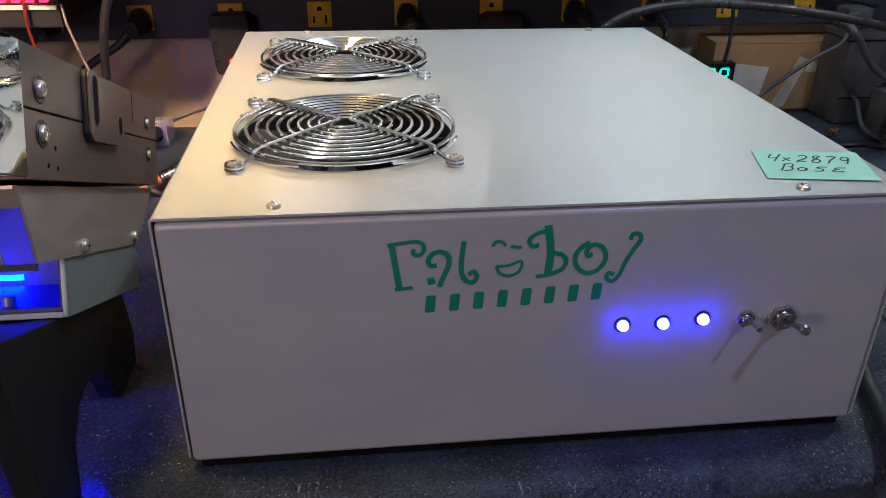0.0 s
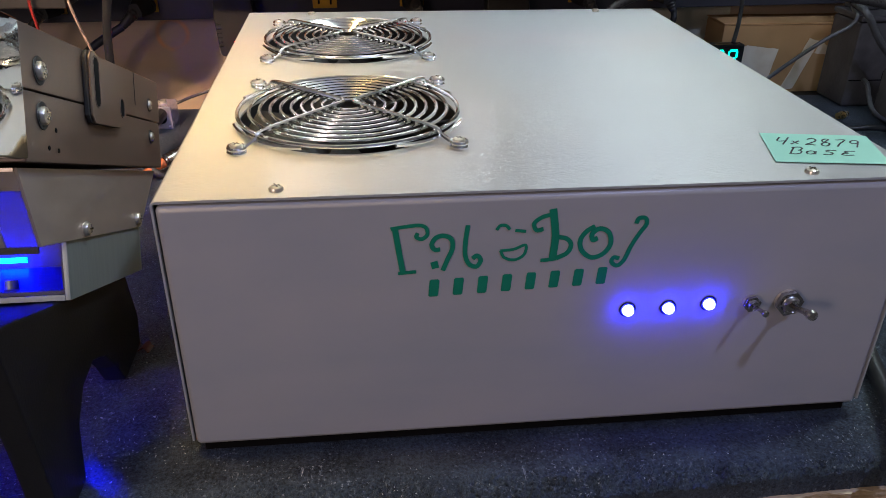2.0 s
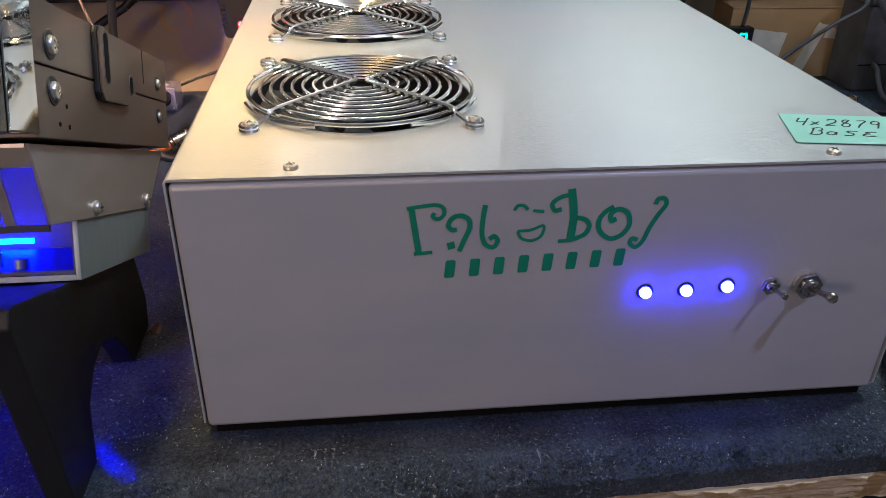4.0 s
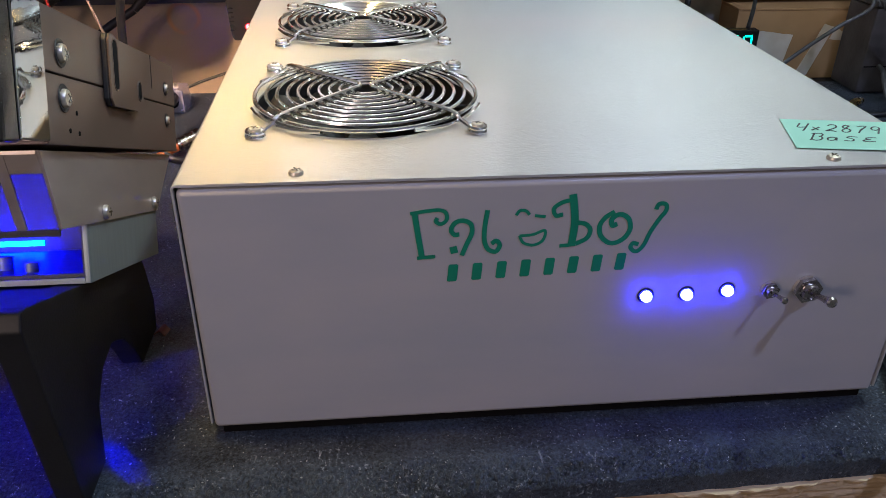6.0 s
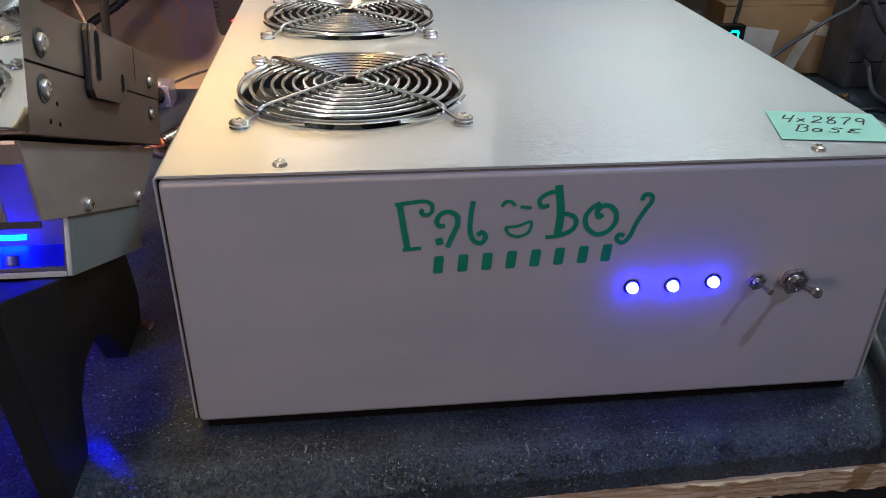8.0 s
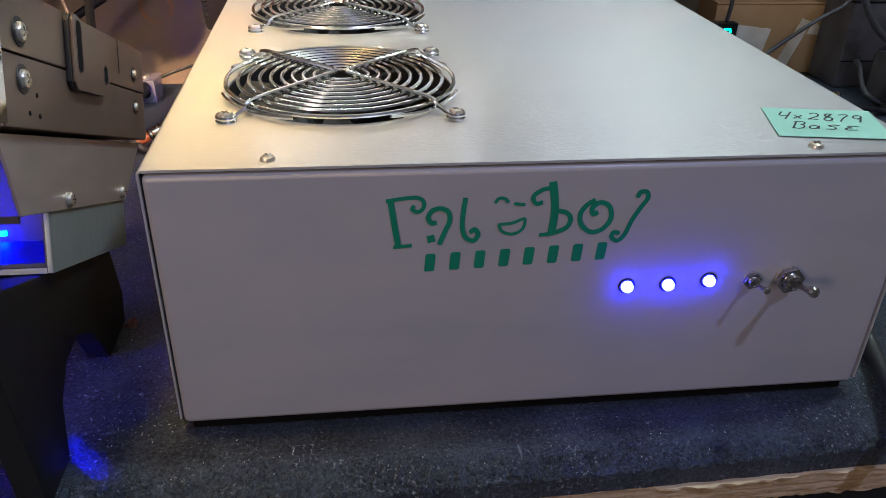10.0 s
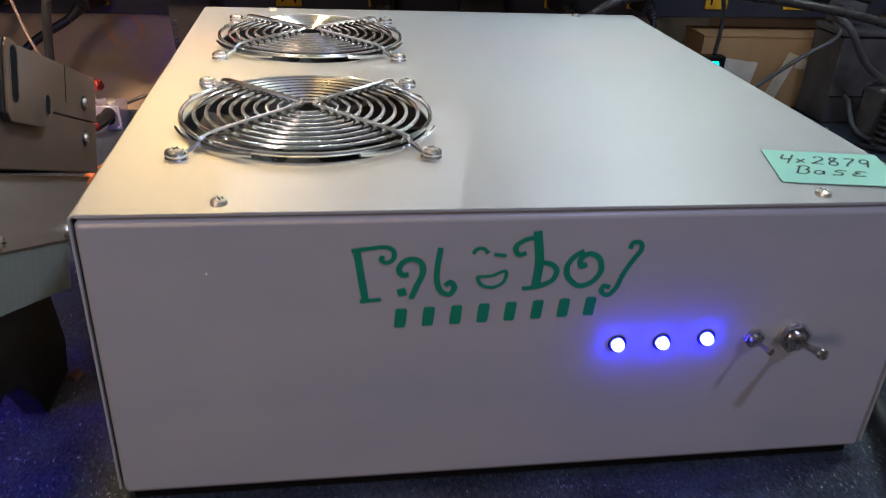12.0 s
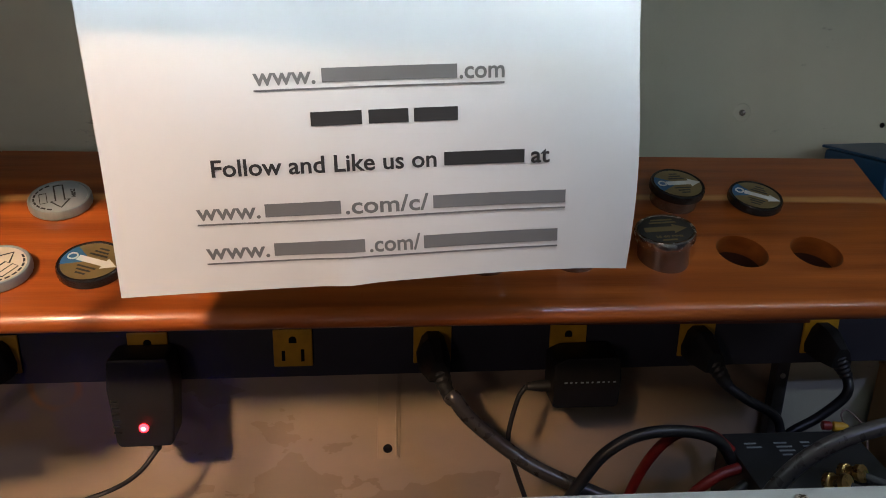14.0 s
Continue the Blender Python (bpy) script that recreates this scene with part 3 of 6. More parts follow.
def rubber_mat_thing():
    """A thick crumb-rubber mat; its front lip is crumbled."""
    bm = bmesh.new()
    xs = [-0.50 + 0.03 * i for i in range(12)] + [-0.14 + 0.0008 * i for i in range(701)] + [0.45 + 0.04 * i for i in range(10)]
    ys = [0.0008 * j for j in range(32)] + [0.045, 0.09, 0.2, 0.35, 0.5, 0.567]
    rows = []
    for x in xs:
        y0 = -0.0425 + 0.026 * (x - 0.12)
        band = max(0.005, min(0.019, 0.0165 - 0.050 * (x - 0.12))) + 0.004 * noise.noise(Vector((x * 45, 0.0, 4.0)))
        col = []
        for j, dy in enumerate(ys):
            y = y0 + dy if j < 32 else y0 + dy * (0.546 - y0) / 0.567
            h = 0.0
            if dy < band + 0.004:
                e = max(0.0, min(1.0, (band + 0.003 - dy) / 0.005))
                cells = noise.voronoi(Vector((x * 380 + 0.4 * noise.noise(Vector((x * 900, y * 900, 0))), y * 380, 0.5)))
                crack = min(1.0, (cells[0][1] - cells[0][0]) * 4.5)
                chunk = noise.cell(cells[1][0] * 37.0)
                h = e * (0.0018 * (crack - 1.0) + 0.0017 * (chunk - 0.65)) - 0.0020 * max(0.0, 1.0 - dy / band) ** 2
            h += 0.00010 * noise.noise(Vector((x * 700, y * 700, 1.7)))
            rag = 0.0008 * noise.noise(Vector((x * 330, 3.1, 0.4 * j))) if j < 3 else 0.0
            col.append(bm.verts.new((x, y + rag, MAT_Z + h)))
        wob = 0.0006 * noise.noise(Vector((x * 90, 1.0, 7.0))) + 0.0003 * noise.noise(Vector((x * 500, 1.0, 7.0)))
        low = [bm.verts.new((x, y0 + wob + 0.0002, MAT_Z - z)) for z in (0.0150, 0.011, 0.0075, 0.0045)]
        back = [bm.verts.new((x, 0.546, MAT_Z - 0.0150))]
        rows.append(low + col + back)
    for a, c in zip(rows, rows[1:]):
        for k in range(len(a)):
            j = (k + 1) % len(a)
            bm.faces.new((a[k], a[j], c[j], c[k]))
    bmesh.ops.recalc_face_normals(bm, faces=bm.faces)
    solid("rubber_mat", bm, RUBBER, ORIGIN, "black crumb rubber mat with white flecks on the bench", "mat", angle=80)


rubber_mat_thing()


def debris():
    """Pale crumbs and shavings scattered over the mat."""
    rnd = random.Random(5)
    bm = bmesh.new()
    for _ in range(560):
        x, y = rnd.uniform(-0.13, 0.38), rnd.uniform(-0.036, 0.02) if rnd.random() < 0.6 else rnd.uniform(-0.03, 0.45)
        if y > -0.004 and -0.004 < x < 0.346:
            x = rnd.uniform(-0.10, -0.006)
        s = rnd.uniform(0.00012, 0.00030) * (1.7 if rnd.random() < 0.12 else 1.0)
        m = pose(x, y, MAT_Z + s * 0.4, rnd.uniform(0, 360), rnd.uniform(0, 360), rnd.uniform(0, 360)) @ Matrix.Diagonal((s * rnd.uniform(1, 4.0), s, s * 0.4, 1))
        bmesh.ops.create_icosphere(bm, subdivisions=1, radius=1.0, matrix=m)
    solid("debris", bm, WHITE_FACE, ORIGIN, "pale crumbs scattered over the rubber mat", "debris", kind="stuff")
    leaf = sheet(lambda u, v: (-0.050 + 0.007 * u + 0.002 * v, 0.092 + 0.006 * v + 0.002 * math.sin(5 * u), MAT_Z + 0.0010 + 0.0014 * math.sin(3.0 * u) * (0.4 + v)), 8, 6, 0.0006)
    solid("wood_chip", leaf, BOARD, ORIGIN, "curled brown wood chip lying on the mat", "wood chip")


debris()


# ---- the grey amplifier ----
W, D, H = 0.340, 0.370, 0.1327     # width, depth, top above the mat
AMP_Z = 0.868                     # datum of the amplifier's case
FANS = ((0.0800, 0.1050), (0.0800, 0.2655))


def pan_screw(r=0.0034, h=0.0022):
    """A pan-head cross screw about z, its seat at z = 0."""
    head = lathe([(r, 0), (r * 1.0, h * 0.35), (r * 0.86, h * 0.75), (r * 0.5, h), (0.0004, h * 1.05)], 20)
    return head


def cross_slot(r, z):
    return join(box(-r * 0.6, r * 0.6, -r * 0.12, r * 0.12, z - 0.0002, z + 0.00022), box(-r * 0.12, r * 0.12, -r * 0.6, r * 0.6, z - 0.0002, z + 0.00025))


def fan_guard(parent, cx, cy):
    """A finger guard of concentric wires on two bent braces, eyelets at its corners."""
    g = part("fan_guard", ring((cx, cy), 0.0582, 0.00110, 64, 8, H + 0.0040), CHROME, parent, "chrome wire finger guard")
    radii = [0.0085 + 0.00545 * k for k in range(9)]
    for r in radii:
        part("wire_ring", ring((cx, cy), r, 0.00100, 48, 6, H + 0.0056 - 0.0012 * (r / 0.06) ** 2), CHROME, g)
    for s in (-1, 1):
        pts = []
        c = 0.0525
        pts = [(s * c * 0.93, -c * 0.93, 0.0018), (s * 0.0448, -0.0448, 0.0040), (s * 0.0415, -0.0415, 0.0068), (s * 0.0250, -0.0245, 0.0074), (s * 0.0065, -0.0058, 0.0078),
               (s * 0.0034, -0.0018, 0.0078), (s * 0.0034, 0.0018, 0.0078), (s * 0.0065, 0.0058, 0.0078), (s * 0.0250, 0.0245, 0.0074), (s * 0.0415, 0.0415, 0.0068),
               (s * 0.0448, 0.0448, 0.0040), (s * c * 0.93, c * 0.93, 0.0018)]
        part("brace", tube([(cx + p[0], cy + p[1], H + p[2]) for p in pts], 0.00125, 8, 6), CHROME, g)
    for sx in (-1, 1):
        for sy in (-1, 1):
            a0 = math.atan2(sy, sx)
            part("corner_wire", tube([(cx + 0.0612 * math.cos(a0 + d), cy + 0.0612 * math.sin(a0 + d), H + 0.0034 - 0.0014 * math.cos(d * 4.2))
                                      for d in (-0.42, -0.36, -0.27, -0.14, 0.0, 0.14, 0.27, 0.36, 0.42)], 0.00105, 6, 3), CHROME, g)
            px, py = cx + sx * 0.0525, cy + sy * 0.0525
            eye = join(*[moved(ring((0, 0), 0.0038, 0.0010, 20, 6), pose(px, py, H + z, 2, 3, 0)) for z in (0.0012, 0.0031)])
            part("eyelet", eye, CHROME, g)
            part("screw", moved(pan_screw(0.0031, 0.0018), pose(px, py, H + 0.0034)), STEEL, g)
            part("slot", moved(cross_slot(0.0028, 0.0017), pose(px, py, H + 0.0034, 0, 0, 37 * (sx + 2 * sy))), SMOKED, g)
    # the fan under it
    f = part("fan", moved(lathe([(0.0200, -0.024), (0.0200, -0.0030), (0.0185, -0.0018), (0.0005, -0.0016)], 32), pose(cx, cy, H)), BLACK, parent, "black cooling fan seen through its guard")
    blade = bmesh.new()
    rows = []
    for i in range(7):
        r = 0.0195 + 0.0365 * i / 6
        rows.append([(r * math.cos(a), r * math.sin(a), -0.005 - 0.016 * (a - 0.0) / 0.75) for a in (0.0, 0.25, 0.5, 0.75)])
    blade = loft(rows, closed_ring=False)
    bmesh.ops.solidify(blade, geom=blade.faces[:], thickness=0.0010)
    first = part("blade", blade, BLACK, f)
    first.matrix_basis = pose(cx, cy, H)
    for k in range(1, 7):
        part_like(first, f, pose(cx, cy, H, 0, 0, 360 / 7 * k))
    wall_ring = loft([[(cx + r * math.cos(a), cy + r * math.sin(a), H + z) for a in (2 * math.pi * k / 48 for k in range(48))] for r, z in ((0.0578, -0.0016), (0.0578, -0.028), (0.060, -0.028))], caps=False)
    part("fan_housing", wall_ring, BLACK, f)


def toggle(parent, x, z, k, lever, swing):
    """A bushing toggle switch on the front panel; k scales it."""
    def out(bm):
        return moved(bm, pose(x, -0.0012, z, 90))
    nut = bmesh.new()
    nut = prism([(0.0062 * k * math.cos(radians(60 * i + 12)), 0.0062 * k * math.sin(radians(60 * i + 12))) for i in range(6)], 0.0004, 0.0026 * k, "z", 0.0003)
    s = part("toggle_switch", out(nut), NICKEL, parent, "nickel toggle switch with a bare lever")
    part("washer", out(lathe([(0.0056 * k, -0.0011), (0.0056 * k, 0.0003), (0.0004, 0.0004)], 24)), STEEL, s)
    thread = [(0.0038 * k, 0.0)]
    for i in range(5):
        thread += [(0.0040 * k, 0.0004 + 0.0007 * k * (i + 0.3)), (0.0037 * k, 0.0004 + 0.0007 * k * (i + 0.8))]
    part("bushing", out(lathe(thread + [(0.0034 * k, 0.0048 * k), (0.0026 * k, 0.0049 * k), (0.0024 * k, 0.0040 * k), (0.0003, 0.0038 * k)], 20)), NICKEL, s)
    tip = Vector((x + swing[0], -0.0012 - lever, z + swing[1]))
    base = Vector((x, -0.0012 - 0.0034 * k, z))
    d = (tip - base).normalized()
    rings = []
    side = d.orthogonal().normalized()
    up = d.cross(side)
    length = (tip - base).length
    for t, r in ((0, 0.0011), (0.5, 0.0013), (0.80, 0.0017), (0.88, 0.0022), (0.96, 0.0022), (1.0, 0.0014)):
        q = base + d * length * t
        rings.append([q + r * k * (math.cos(a) * side + math.sin(a) * up) for a in (2 * math.pi * i / 14 for i in range(14))])
    part("lever", loft(rings), NICKEL, s)


def indicator(parent, x, z):
    """A lit blue jewel that stands out of a low dark bezel."""
    def out(bm):
        return moved(bm, pose(x, 0.0, z, 90))
    b = part("indicator_lamp", out(lathe([(0.0040, 0), (0.0040, 0.0005), (0.0037, 0.0009), (0.0031, 0.0009), (0.0029, 0.0004), (0.0003, 0.0004)], 28)), JEWEL, parent, "round blue indicator lamp, lit")
    part("lens", out(lathe([(0.0028, 0.0005), (0.0028, 0.0018), (0.0024, 0.0028), (0.0015, 0.0035), (0.0003, 0.0037)], 24)), LED_CORE, b, "glowing lens")


def amplifier():
    a = thing("amplifier", pose(0, 0, AMP_Z), "light grey painted sheet-metal amplifier with two chrome fan guards", "amplifier")
    r = 0.0022
    top = plate_with_holes(r - 0.0018, W - r + 0.0018, 0.0010, D, H - 0.0012, H, [(c[0], c[1], 0.0572) for c in FANS], 64)
    cover = part("cover_top", top, PAINT_TOP, a, "", 30)
    for side in (0, 1):
        outer = [(r - r * math.sin(t), H - r + r * math.cos(t)) for t in (math.pi / 2 * k / 6 for k in range(7))] + [(0.0, 0.0048)]
        inner = [(0.0011, 0.0048)] + [(r - (r - 0.0011) * math.sin(t), H - r + (r - 0.0011) * math.cos(t)) for t in (math.pi / 2 * k / 6 for k in range(6, -1, -1))]
        poly = outer + inner
        poly = [(p[0] - 0.0018, p[1]) for p in poly]
        if side:
            poly = [(W - p[0], p[1]) for p in poly]
        part("cover_side", prism(poly, 0.0008, D, "y", 0.0003), PAINT_TOP, cover, "", 40)
    # the front panel: a shallow tray with rolled edges, a hair inside the cover
    part("front_panel", box(-0.0002, W + 0.0002, 0.0002, 0.0075, 0.0021, H - 0.0022, 0.0030, 6), PAINT_FRONT, a, "grey front panel with rolled edges")
    part("back_panel", box(0.0022, W - 0.0022, D - 0.004, D - 0.001, 0.0045, H - 0.0028, 0.001), PAINT_FRONT, a)
    # near-black blocks behind the seams: the shade there is put into the colour
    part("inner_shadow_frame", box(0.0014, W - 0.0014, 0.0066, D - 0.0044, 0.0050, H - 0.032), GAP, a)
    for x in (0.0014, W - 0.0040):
        part("inner_shade_side", box(x, x + 0.0026, 0.0030, D - 0.0044, 0.0050, H - 0.0016), GAP, a)
    # added block whose black stands for the shade under the case
    part("under_shade_block", box(0.0030, W - 0.0030, 0.0040, D - 0.0050, -0.0040, 0.0046, 0.0006), GAP, a, "black block added for the shade under the case")
    part("inner_shade_lip", box(0.0014, W - 0.0014, 0.0030, 0.0066, H - 0.0120, H - 0.0016), GAP, a)
    for x in (0.02, W - 0.02):
        for y in (0.02, D - 0.02):
            part("foot", moved(lathe([(0.007, MAT_Z - AMP_Z), (0.0075, 0.0048)], 20), pose(x, y, 0)), BLACK, a)
    for x, y in ((0.0489, 0.0090), (0.2885, 0.0086), (0.0500, 0.3613), (0.2886, 0.3613)):
        s = part("cover_screw", moved(pan_screw(0.0032, 0.0022), pose(x, y, H)), STEEL, a, "pan-head screw")
        part("slot", moved(cross_slot(0.0030, 0.0021), pose(x, y, H, 0, 0, 25)), SMOKED, s)
    for cx, cy in FANS:
        fan_guard(a, cx, cy)
    for x, z in ((0.2074, 0.0694), (0.2272, 0.0694), (0.2470, 0.0706)):
        indicator(a, x, z)
    toggle(a, 0.2680, 0.0702, 0.72, 0.0158, (-0.0008, 0.0036))
    toggle(a, 0.2865, 0.0700, 1.12, 0.0238, (-0.0018, 0.0072))
    # the maker's mark as plain green shapes
    def mark(pts, w, steps=6):
        return moved(ribbon(pts, w, 0.00025, steps), pose(0, 0.0001, -AMP_Z))
    # stems, hooks, scrolls and a closed ring that spell nothing
    big = [
        mark([(0.0985, 0.9843), (0.1000, 0.9736), (0.1017, 0.9624)], 0.0026),
        mark([(0.0995, 0.9624), (0.1037, 0.9627), (0.1075, 0.9630)], 0.0016),
        mark([(0.0966, 0.9846), (0.1029, 0.9855), (0.1092, 0.9859), (0.1121, 0.9843), (0.1123, 0.9810), (0.1099, 0.9792), (0.1076, 0.9805), (0.1083, 0.9822)], 0.0017),
        mark([(0.1181, 0.9738), (0.1158, 0.9737), (0.1144, 0.9762), (0.1160, 0.9794), (0.1195, 0.9805), (0.1229, 0.9787), (0.1236, 0.9743), (0.1215, 0.9688), (0.1194, 0.9631)], 0.0021),
        mark([(0.1142, 0.9655), (0.1174, 0.9663)], 0.0034, 0),
        mark([(0.1302, 0.9851), (0.1293, 0.9774), (0.1293, 0.9706), (0.1310, 0.9659), (0.1345, 0.9643), (0.1363, 0.9674), (0.1347, 0.9698), (0.1326, 0.9685)], 0.0021),
        mark([(0.1429, 0.9822), (0.1444, 0.9843), (0.1470, 0.9842), (0.1488, 0.9823)], 0.0014),
        mark([(0.1512, 0.9817), (0.1560, 0.9810)], 0.0014, 0),
        mark([(0.1450, 0.9718), (0.1509, 0.9722), (0.1563, 0.9741), (0.1557, 0.9692), (0.1516, 0.9669), (0.1470, 0.9682), (0.1450, 0.9718)], 0.0013),
        mark([(0.1674, 0.9914), (0.1694, 0.9783), (0.1689, 0.9662)], 0.0034),
        mark([(0.1635, 0.9660), (0.1671, 0.9662), (0.1707, 0.9667)], 0.0017),
        mark([(0.1676, 0.9888), (0.1629, 0.9877), (0.1594, 0.9848), (0.1607, 0.9814), (0.1637, 0.9819)], 0.0019),
        mark([(0.1699, 0.9776), (0.1746, 0.9765), (0.1769, 0.9734), (0.1755, 0.9693), (0.1707, 0.9668)], 0.0021),
        mark([(0.1871, 0.9822), (0.1834, 0.9797), (0.1810, 0.9755), (0.1821, 0.9702), (0.1869, 0.9664), (0.1921, 0.9680), (0.1951, 0.9730), (0.1937, 0.9787), (0.1895, 0.9809), (0.1862, 0.9786), (0.1867, 0.9754), (0.1889, 0.9762)], 0.0022),
        mark([(0.2058, 0.9827), (0.2067, 0.9853), (0.2097, 0.9852), (0.2105, 0.9822), (0.2079, 0.9778), (0.2047, 0.9713), (0.2024, 0.9645), (0.1994, 0.9616), (0.1966, 0.9636), (0.1974, 0.9659), (0.2000, 0.9653)], 0.0020),
    ]
    for k, bm in enumerate(big):
        part("vinyl_stroke", moved(bm, pose(0, -0.00005 * (k % 4), 0)), GREEN, a)
    for k in range(8):
        x, z = 0.1155 + 0.01104 * k, 0.9540 + 0.00036 * k
        bm = prism([(x - 0.0022 + dx + 0.07 * dz, z + dz) for dx, dz in ((0.0006, -0.0044), (0.0038, -0.0044), (0.0044, -0.0038), (0.0044, 0.0038), (0.0038, 0.0044), (0.0006, 0.0044), (0.0, 0.0038), (0.0, -0.0038))], -0.00015, 0.0001, "y")
        bm = moved(bm, pose(0, 0, -AMP_Z))
        part("vinyl_block", bm, GREEN, a)


amplifier()


def glyph(ch):
    """Hand-drawn strokes of one character in a box 1 high."""
    return {
        "4": [[(0.10, 0.95), (0.05, 0.45), (0.55, 0.50)], [(0.60, 0.95), (0.42, 0.0)]],
        "x": [[(0.05, 0.55), (0.45, 0.15)], [(0.45, 0.55), (0.05, 0.12)]],
        "2": [arc(0.30, 0.68, 0.25, 160, -50, 8) + [(0.05, 0.12), (0.25, 0.16), (0.62, 0.08)]],
        "8": [arc(0.30, 0.72, 0.20, 60, 290, 8) + arc(0.34, 0.25, 0.22, 100, -230, 10) + [(0.46, 0.88)]],
        "7": [[(0.05, 0.85), (0.55, 0.88), (0.32, 0.40), (0.22, 0.0)]],
        "9": [arc(0.28, 0.66, 0.22, 20, 360, 10) + [(0.50, 0.70), (0.48, 0.0)]],
        "B": [[(0.12, 0.95), (0.10, 0.0)], [(0.0, 0.85), (0.30, 0.95)] + arc(0.36, 0.72, 0.24, 60, -70, 6) + arc(0.38, 0.26, 0.28, 70, -120, 8) + [(0.02, 0.04)]],
        "a": [arc(0.26, 0.26, 0.22, 30, 350, 10) + [(0.50, 0.45), (0.54, 0.04)]],
        "s": [[(0.70, 0.62), (0.30, 0.66), (0.16, 0.50), (0.52, 0.32), (0.48, 0.08), (0.06, 0.08)]],
        "e": [[(0.80, 0.62), (0.36, 0.60), (0.26, 0.46), (0.50, 0.36), (0.28, 0.32), (0.16, 0.16), (0.36, 0.06), (0.82, 0.10)]],
    }[ch]


def sticky_note():
    m = pose(0.2776, 0.0212, AMP_Z + H + 0.0003, 0, 0, -8.7)
    n = thing("sticky_note", m, "mint green sticky note with handwriting on the amplifier", "sticky note")
    def lie(u, v):
        return (0.0535 * u + 0.0045 * v, 0.0395 * v, 0.00015 + 0.0007 * max(0.0, 0.3 - v) ** 2 * (0.3 + u) * 6 + 0.0005 * max(0, 0.25 - u) ** 2 * 4)
    part("paper", sheet(lie, 20, 14, 0.00010), NOTE, n)
    for word, x0, y0, h, adv in (("4x2879", 0.0072, 0.0232, 0.0112, 0.0070), ("Base", 0.0095, 0.0110, 0.0098, 0.0078)):
        for i, ch in enumerate(word):
            strokes = []
            for st in glyph(ch):
                pts = [(x0 + i * adv + 0.0088 * p[0] + 0.0050 * p[1], y0 - 0.00025 * i + h * p[1]) for p in st]
                bm = ribbon(pts, 0.00085, 0.00003, 4, "xy")
                for v in bm.verts:
                    q = v.co.y / 0.0395
                    v.co.z += lie((v.co.x - 0.0045 * q) / 0.0535, q)[2] + 0.00011
                strokes.append(bm)
            part("handwriting", join(*strokes), INK, n)


sticky_note()


# ---- the tilted stack beside it: stand, open amplifier, radio ----
STACK = pose(-0.040, -0.010, 1.024, -23.0)     # origin: lower front corner of the radio's side


def stand():
    s = thing("equipment_stand", pose(-0.050, 0, 0.868), "black sloping equipment stand on the rubber mat", "stand")
    prof = [(-0.040, -0.005), (-0.050, 0.098), (-0.046, 0.1045), (-0.040, 0.1030), (0.099, 0.0435), (0.106, 0.012), (0.100, -0.005), (0.066, -0.005), (0.058, 0.010),
            (0.046, 0.026), (0.030, 0.035), (0.012, 0.033), (-0.002, 0.022), (-0.010, -0.005)]
    for x in (0.0, -0.158):
        part("side_leg", prism(prof, x - 0.012, x, "x", 0.0012), STAND_BLACK, s)
    top = [(-0.046, 0.1045), (0.099, 0.0435), (0.098, 0.0395), (-0.047, 0.1005)]
    part("top_plate", prism(top, -0.1578, -0.0122, "x"), STAND_BLACK, s)
    part("under_light", box(-0.140, -0.095, -0.0400, -0.0360, 0.0840, 0.0870), BLUE_SOFT, s, "glowing blue light bar under the top")


